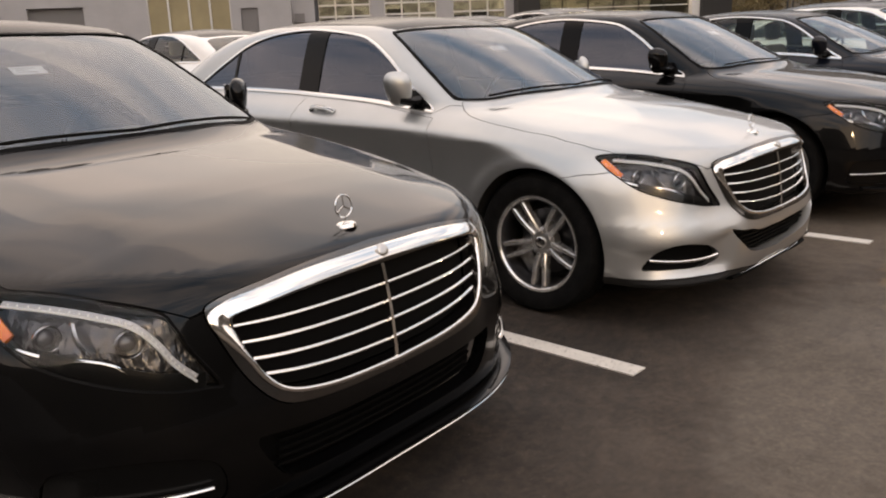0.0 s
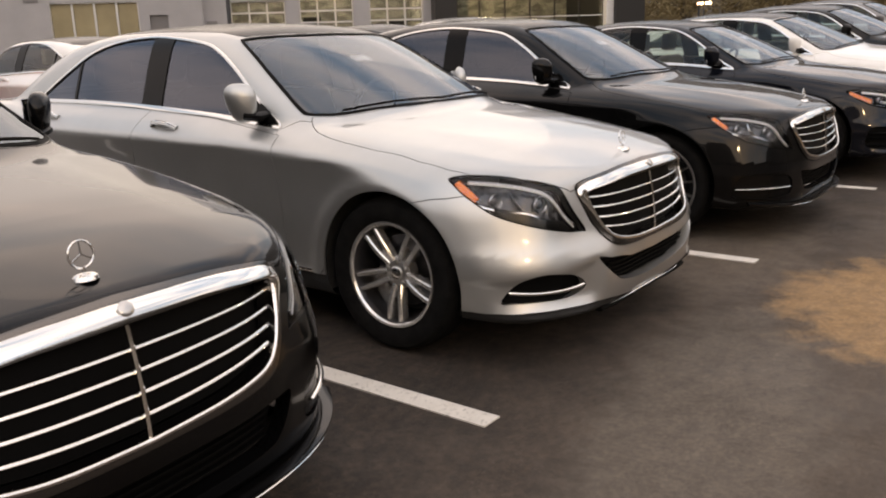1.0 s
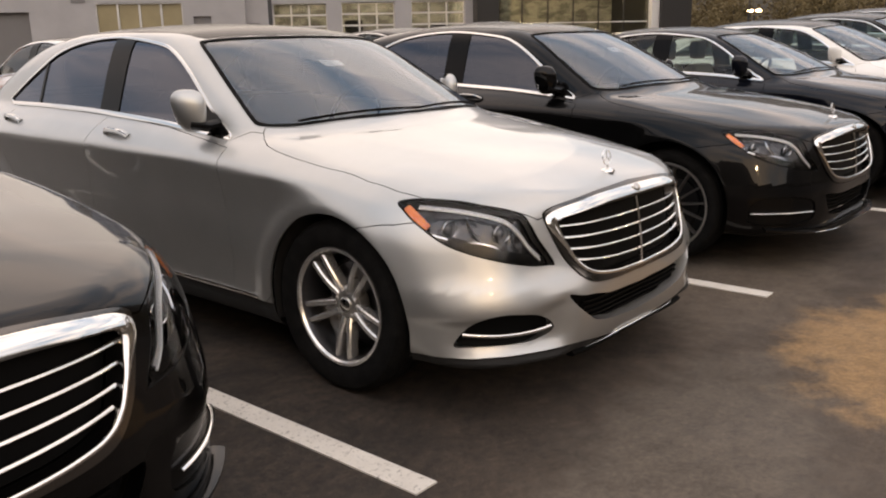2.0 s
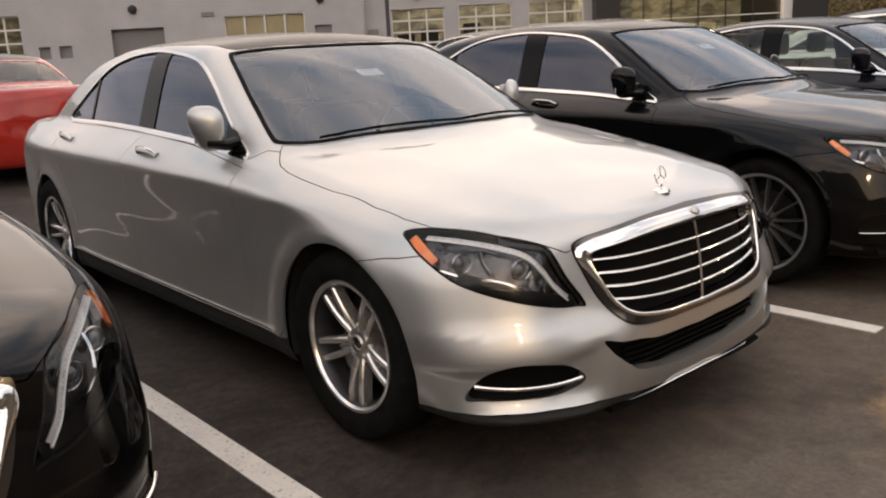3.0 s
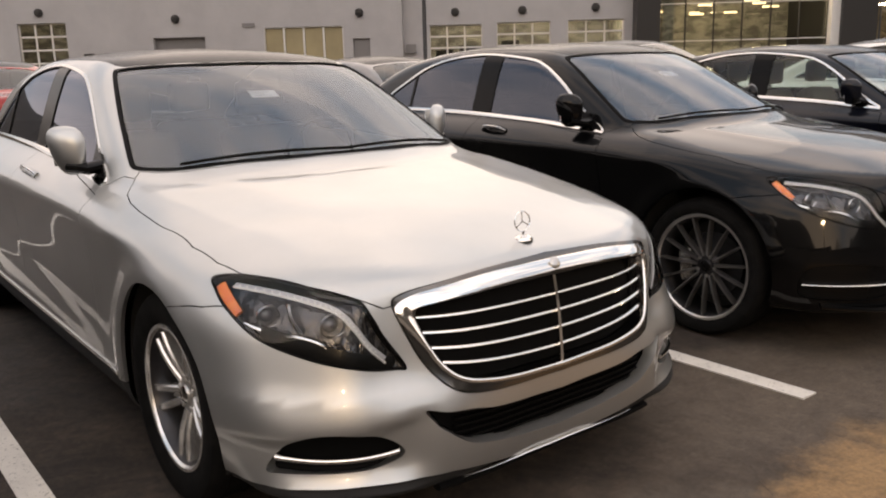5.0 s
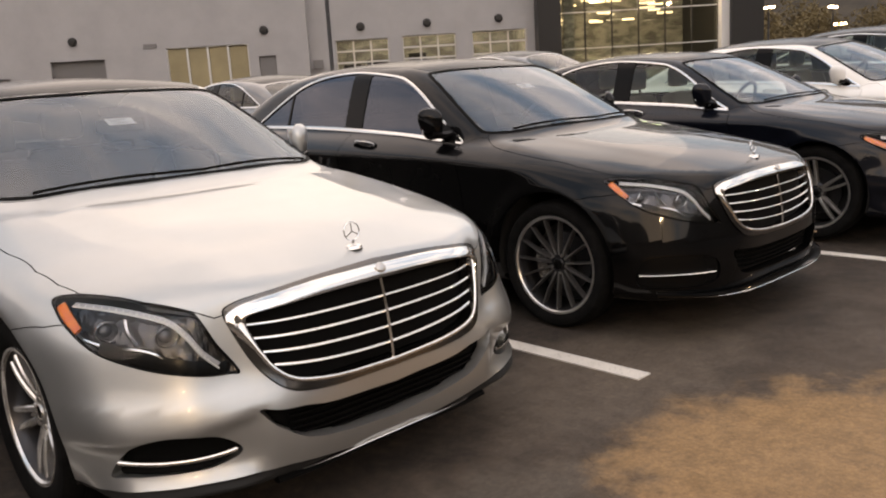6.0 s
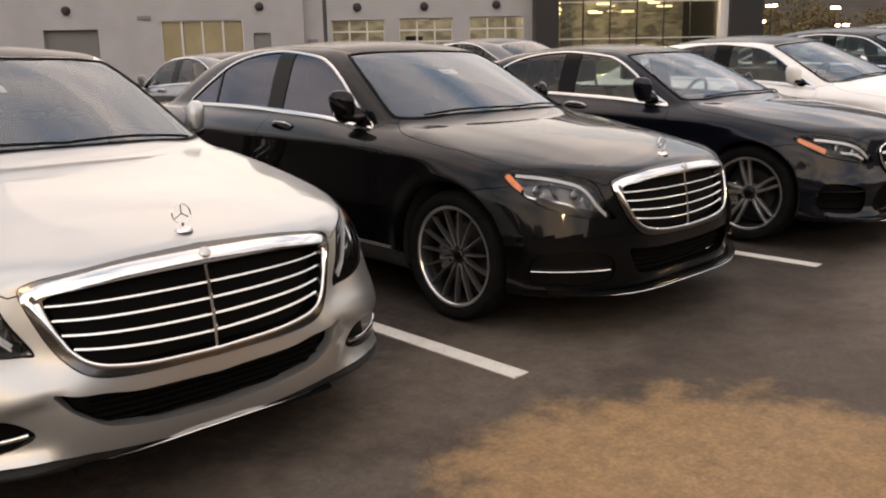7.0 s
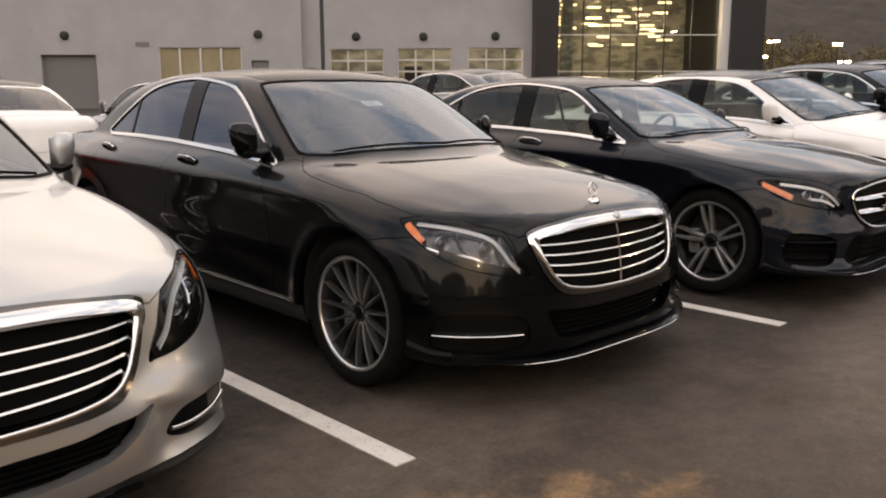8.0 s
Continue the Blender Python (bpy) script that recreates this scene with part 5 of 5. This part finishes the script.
LAMPWHITE = glow("sign_glow", (0.85, 0.85, 0.83), 0.45)
# ---------------------------------------------------------------- the dealership
# its front stands 47 m away, turned 40 degrees to the bays; s runs along it, d in front of it
FRONT = Matrix(((math.sin(radians(50)), -math.cos(radians(50)), 0, 47 * math.cos(radians(50))), (-math.cos(radians(50)), -math.sin(radians(50)), 0, 47 * math.sin(radians(50))), (0, 0, 1, 0), (0, 0, 0, 1)))


building = empty("dealership_building")
building.matrix_basis = FRONT
tagged(building, "long grey dealership workshop with roller doors and lit showroom", "building")
# wall between and above the openings: (s0, s1, z0, z1) of each opening
openings = [(-26.2, -23.3, 0.0, 4.6), (-22.4, -21.75, 2.1, 2.8), (-21.25, -20.5, 2.1, 2.8), (-18.15, -15.1, 0.0, 3.58), (-11.6, -6.95, 0.9, 4.0), (-6.4, -5.4, 0.0, 3.25), (-1.95, 1.15, 0.0, 3.9), (2.0, 5.15, 0.0, 3.95), (6.15, 9.4, 0.0, 3.98)]


def wall_with_holes(s0, s1, z1, d0, d1, holes, mat, name):
    bm = bmesh.new()
    cuts = sorted([s0, s1] + [c for h in holes for c in h[:2] if s0 < c < s1])
    for a, b in zip(cuts, cuts[1:]):
        h = [o for o in holes if o[0] <= a + 1e-6 and b <= o[1] + 1e-6]
        if not h:
            box(a, d0, 0, b, d1, z1, bm=bm)
        else:
            if h[0][2] > 0:
                box(a, d0, 0, b, d1, h[0][2], bm=bm)
            box(a, d0, h[0][3], b, d1, z1, bm=bm)
    bmesh.ops.remove_doubles(bm, verts=bm.verts, dist=1e-5)
    return part(name, bm, mat, building)


HIGH = 9.2
wall_with_holes(-34, -3.8, HIGH, -0.4, 0.0, openings, WALL, "wall")
wall_with_holes(-3.8, 9.9, HIGH, -1.0, -0.6, openings, WALL, "wall")
part("wall", box(-3.8, -0.6, 0, -3.5, 0.0, HIGH), WALL, building)
part("back_wall", box(-34, -16.4, 0, 10, -16, HIGH), WALL, building)
part("end_wall", box(-34.4, -16, 0, -34, 0, HIGH), WALL, building)
part("roof", box(-34.4, -16.4, HIGH, 10.2, -0.05, HIGH + 0.25), CLAD, building)
part("floor_slab", box(-34, -16, 0.01, 10, -1.0, 0.05), CONCRETE, building)
# ribs of the roller door, film windows, small doors
for s0, s1, z1, d in ((-18.15, -15.1, 3.58, -0.3),):
    sd = part("roller_door", box(s0, d - 0.06, 0, s1, d, z1), SHUTTER, building, "closed grey roller door")
    for z in np.arange(0.15, z1, 0.22):
        part("shutter_rib", box(s0, d, z, s1, d + 0.02, z + 0.05), SHUTTER, sd)
fw = part("window", box(-11.6, -0.22, 0.9, -6.95, -0.16, 4.0), FILM, building, "amber-filmed window in four panes")
for s in np.linspace(-11.6, -6.95, 5):
    part("mullion", box(s - 0.05, -0.16, 0.9, s + 0.05, -0.04, 4.0), FRAMEWHITE, fw)
for z in (0.9, 3.95):
    part("transom", box(-11.6, -0.155, z, -6.95, -0.045, z + 0.07), FRAMEWHITE, fw)
part("door", box(-6.4, -0.2, 0, -5.4, -0.14, 3.25), SHUTTER, building, "grey side door")
for s0, s1 in ((-22.4, -21.75), (-21.25, -20.5)):
    part("small_window", box(s0, -0.25, 2.1, s1, -0.2, 2.8), SHUTTER, building)
part("parapet_band", box(-3.5, -0.62, 6.95, 9.9, -0.5, HIGH), FRAMEWHITE, building, "paler band along the top of the wall")
sign = part("sign_board", box(2.4, -0.5, 7.15, 9.0, -0.38, 8.3), CLAD, building, "dark sign board")
part("sign_lettering", box(2.9, -0.38, 7.26, 8.5, -0.34, 7.62), LAMPWHITE, sign, "plain bright bar on the sign")
part("vent_grille", box(-12.85, 0.0, 4.05, -12.1, 0.05, 4.28), SHUTTER, building)
part("meter_box", box(-3.35, -0.6, 2.35, -2.75, -0.4, 2.85), SHUTTER, building)
for s, z, d in ((-16.75, 4.63, 0), (-5.97, 4.7, 0), (-0.42, 4.62, -0.6), (3.5, 4.62, -0.6), (7.75, 4.66, -0.6), (-24.8, 5.2, 0), (-29, 4.7, 0)):
    bm = lathe([(0.0, 0.26), (0.17, 0.24), (0.24, 0.12), (0.25, 0.0)], 20, "z")
    bmesh.ops.transform(bm, matrix=Matrix.Translation((s, d, z)) @ pose(0, 0, 0, -90, 0, 0), verts=bm.verts)
    part("wall_lamp", bm, CLAD, building, "round dark wall lamp")
# glazed sectional doors
for s0, s1, z1, d in ((-1.95, 1.15, 3.9, -0.85), (2.0, 5.15, 3.95, -0.85), (6.15, 9.4, 3.98, -0.85), (-26.2, -23.3, 4.6, -0.25)):
    gd = part("glazed_door", box(s0, d - 0.02, 0, s1, d - 0.01, z1), PANE, building, "glazed sectional door with white bars")
    gd.visible_shadow = False
    for s in np.linspace(s0, s1, 4):
        part("door_bar", box(s - 0.05, d - 0.005, 0, s + 0.05, d + 0.05, z1), FRAMEWHITE, gd)
    for z in np.arange(0, z1 + 0.1, z1 / 6):
        part("door_bar", box(s0, d - 0.004, max(z - 0.05, 0), s1, d + 0.045, z + 0.05), FRAMEWHITE, gd)
part("inner_wall", box(-34, -9.2, 0.05, 10, -9, HIGH), INWALL, building)
for s in np.arange(-30, 9, 4.1):
    for d in (-3.5, -6.5):
        part("tube_light", box(s - 0.9, d - 0.12, 5.2, s + 0.9, d + 0.12, 5.28), INGLOW, building, "long glowing workshop light")
for i, s in enumerate((-24.9, -1.2, 0.3, 3.0, 4.4, 7.0, 8.6)):
    part("tool_cabinet", box(s - 0.55, -5.4 - 0.3 * (i % 3), 0.05, s + 0.55, -4.6, 2.3 + 0.25 * (i % 4), 0.03), CLAD, building, "dark tall workshop cabinet")
# showroom: dark frame, tall glass front, lit hall behind
show = empty("showroom")
show.matrix_basis = FRONT
tagged(show, "lit glass showroom in a dark cladded frame", "building")
part("column", box(9.9, -1.2, 0, 11.25, 0.6, 9.0), CLAD, show, "dark cladding")
part("column", box(21.45, -1.2, 0, 23.4, 0.6, 9.0), CLAD, show, "dark cladding")
part("edge_post", box(20.95, -0.5, 0, 21.44, 0.3, 9.0), FRAMEWHITE, show)
part("canopy", box(9.9, -12.3, 9.0, 23.4, 0.6, 10.2), CLAD, show)
pane = None
for s0, s1 in zip(np.linspace(11.25, 20.95, 7), np.linspace(11.25, 20.95, 7)[1:]):
    for z0, z1 in ((0.0, 2.6), (2.6, 4.7), (4.7, 9.0)):
        pane = part("pane", box(s0 + 0.03, -0.3, z0 + 0.03, s1 - 0.03, -0.28, z1 - 0.03), PANE, show)
        pane.visible_shadow = False
for s in np.linspace(11.25, 20.95, 7):
    part("mullion", box(s - 0.035, -0.36, 0, s + 0.035, -0.24, 9.0), CLAD, show)
for z in (2.6, 4.7):
    part("transom", box(11.25, -0.352, z - 0.03, 20.95, -0.248, z + 0.03), FRAMEWHITE, show)
part("floor_slab", box(9.9, -12, 0.01, 23.4, -0.4, 0.06), CONCRETE, show)
part("back_wall", box(9.9, -12.2, 0, 23.4, -12, 9.0), INWALL, show)
part("side_wall", box(23.0, -12, 0, 23.4, -1.2, 9.0), CLAD, show)
part("side_wall", box(9.9, -12, 0, 10.3, -1.2, 9.0), INWALL, show)
part("inner_column", box(12.1, -3.2, 0, 12.75, -2.6, 9.0), INWALL, show)
part("counter", box(13.5, -8, 0.06, 19.5, -7, 2.4), INWALL, show)
rr = random.Random(4)
for i in range(64):
    s, d, z = 12.3 + 1.05 * (i % 8) + rr.uniform(-0.2, 0.2), -2.2 - rr.random() * 7.5, 4.4 + 0.52 * (i // 8) + rr.uniform(-0.12, 0.12)
    w = rr.uniform(0.28, 0.5)
    part("ceiling_lamp", box(s - w, d - 0.08, z, s + w, d + 0.08, z + 0.12), INGLOW if rr.random() < 0.75 else INWALL, show, "flat hanging light")
for s, d in ((14, -3), (17.5, -3), (15.5, -6), (20, -5)):
    la = bpy.data.lights.new("hall_light", "POINT")
    la.energy, la.color, la.shadow_soft_size = 260, (1.0, 0.90, 0.68), 0.4
    lo = new("hall_light", la)
    lo.matrix_world = FRONT @ Matrix.Translation((s, d, 5.6))
for s in (-0.4, 3.6, 7.8, -24.8):
    la = bpy.data.lights.new("workshop_light", "POINT")
    la.energy, la.color, la.shadow_soft_size = 260, (1.0, 0.93, 0.80), 0.4
    lo = new("workshop_light", la)
    lo.matrix_world = FRONT @ Matrix.Translation((s, -4.6, 4.8))

# lamp post before the wall
post = empty("lamp_post")
tagged(post, "tall slim black lamp post in the car park", "lamp post")
post.matrix_basis = Matrix.Translation((FRONT @ Vector((-2.0, 4.0, 0))))
part("pole", lathe([(0.16, 0.0), (0.16, 0.02), (0.11, 0.1), (0.10, 9.0), (0.0, 9.02)], 16, "z"), POLE, post)
part("footing", lathe([(0.30, 0.0), (0.30, 0.6), (0.0, 0.62)], 20, "z"), CONCRETE, post)
part("lamp_head", box(-0.6, -0.15, 9.0, 0.6, 0.15, 9.12, 0.03), POLE, post)


def lot_lamp(x, y, h=8.0, heads=2, turn=0.0):
    p = empty("lot_lamp")
    tagged(p, "car park lamp post with bright warm heads", "lamp post", "lot lamps")
    p.matrix_basis = pose(x, y, 0, 0, 0, turn)
    part("pole", lathe([(0.14, 0.0), (0.11, 0.1), (0.09, h), (0.0, h + 0.02)], 12, "z"), POLE, p)
    for s in (-1, 1)[:heads]:
        hd = part("lamp_head", box(s * 0.45 - 0.35, -0.22, h - 0.05, s * 0.45 + 0.35, 0.22, h + 0.1, 0.03), POLE, p)
        part("lamp_panel", box(s * 0.45 - 0.22, -0.17, h - 0.24, s * 0.45 + 0.22, 0.17, h - 0.055, 0.03), LAMPGLOW if x > 50 else LOTGLOW, hd, "glowing lamp panel")
    part("arm", sweep([(-0.8, 0, h), (0.8, 0, h)], (0, 0, 1), 0.07, 0.07), POLE, p)


for x, y, h, turn in ((76.1, 33.5, 6.1, 60), (80.2, 36.2, 4.9, 20), (78.4, 28.6, 5.7, 0), (83.0, 29.8, 4.3, 80), (92, 20, 5.6, 40), (100, 15, 6.4, 30), (28, -17, 8.0, 60), (-14, -20, 8.0, 20)):
    lot_lamp(x, y, h, 2, turn)

# hills and trees in the distance
bm = bmesh.new()
n = 140
rings = []
for r, hk in ((420, 0.0), (520, 0.25), (700, 0.62), (950, 1.0), (1300, 0.7)):
    ring = []
    for i in range(n):
        w = 2 * math.pi * i / n
        # highest behind the bays' aisle, unseen, raised to darken reflections; low behind the building
        side = max(0.0, math.cos(w + math.pi / 2)) ** 0.8
        east = max(0.0, math.cos(w - 0.15)) ** 2
        h = hk * (115 + 130 * side + 90 * east + (25 + 70 * max(side, east)) * noise.fractal(Vector((math.cos(w) * 2.6, math.sin(w) * 2.6, r * 0.002)), 1.0, 2.0, 6))
        ring.append(bm.verts.new((r * math.cos(w), r * math.sin(w), max(h, -1) - 2)))
    rings.append(ring)
for ra, rb in zip(rings, rings[1:]):
    for i in range(n):
        bm.faces.new((ra[i], ra[(i + 1) % n], rb[(i + 1) % n], rb[i]))
bmesh.ops.recalc_face_normals(bm, faces=bm.faces)
hills = part("backdrop", smooth(bm, 80), HILL)
tagged(hills, "brown scrub-covered hills in the distance, raised unseen behind the aisle to darken reflections", "hills", "", "structure")


def tree(x, y, h, spread, seed):
    """A far deciduous tree: tapered trunk, limbs and a ragged crown of leaf clumps."""
    rg = random.Random(seed)
    t = empty("tree")
    tagged(t, "olive-brown autumn tree beyond the car park", "tree", "far trees")
    t.matrix_basis = pose(x, y, 0, 0, 0, rg.uniform(0, 360))
    bm = lathe([(0.22, 0.0), (0.16, h * 0.3), (0.08, h * 0.7), (0.0, h * 0.9)], 8, "z")
    for k in range(6):
        a, z0 = rg.uniform(0, 6.28), h * rg.uniform(0.3, 0.6)
        e = Vector((math.cos(a) * spread * 0.7, math.sin(a) * spread * 0.7, z0 + h * 0.25))
        sweep([(0, 0, z0), e * 0.5 + Vector((0, 0, z0 * 0.55)), e], (0, 0, 1), 0.10, 0.10, sides=5, bm=bm)
    part("trunk", bm, BARK, t)
    verts, faces = [], []
    for k in range(900):
        a, u, rr2 = rg.uniform(0, 6.28), rg.uniform(-1, 1), rg.random() ** 0.45
        c = Vector((math.cos(a) * math.sqrt(1 - u * u) * spread * rr2, math.sin(a) * math.sqrt(1 - u * u) * spread * rr2, h * 0.62 + u * h * 0.36 * rr2))
        s = spread * rg.uniform(0.04, 0.09)
        n0 = len(verts)
        for _ in range(4):
            d = Vector((rg.uniform(-1, 1), rg.uniform(-1, 1), rg.uniform(-1, 1))).normalized() * s
            verts.append(tuple(c + d))
        faces += [(n0, n0 + 1, n0 + 2), (n0, n0 + 2, n0 + 3), (n0, n0 + 3, n0 + 1)]
    me = bpy.data.meshes.new("crown")
    me.from_pydata(verts, [], faces)
    part("crown", me, LEAF, t)


rg = random.Random(11)
for i in range(70):
    a = radians(rg.uniform(-12, 26))
    d = rg.uniform(105, 190)
    tree(d * math.cos(a), d * math.sin(a), d * rg.uniform(0.042, 0.078), d * rg.uniform(0.020, 0.036), i)
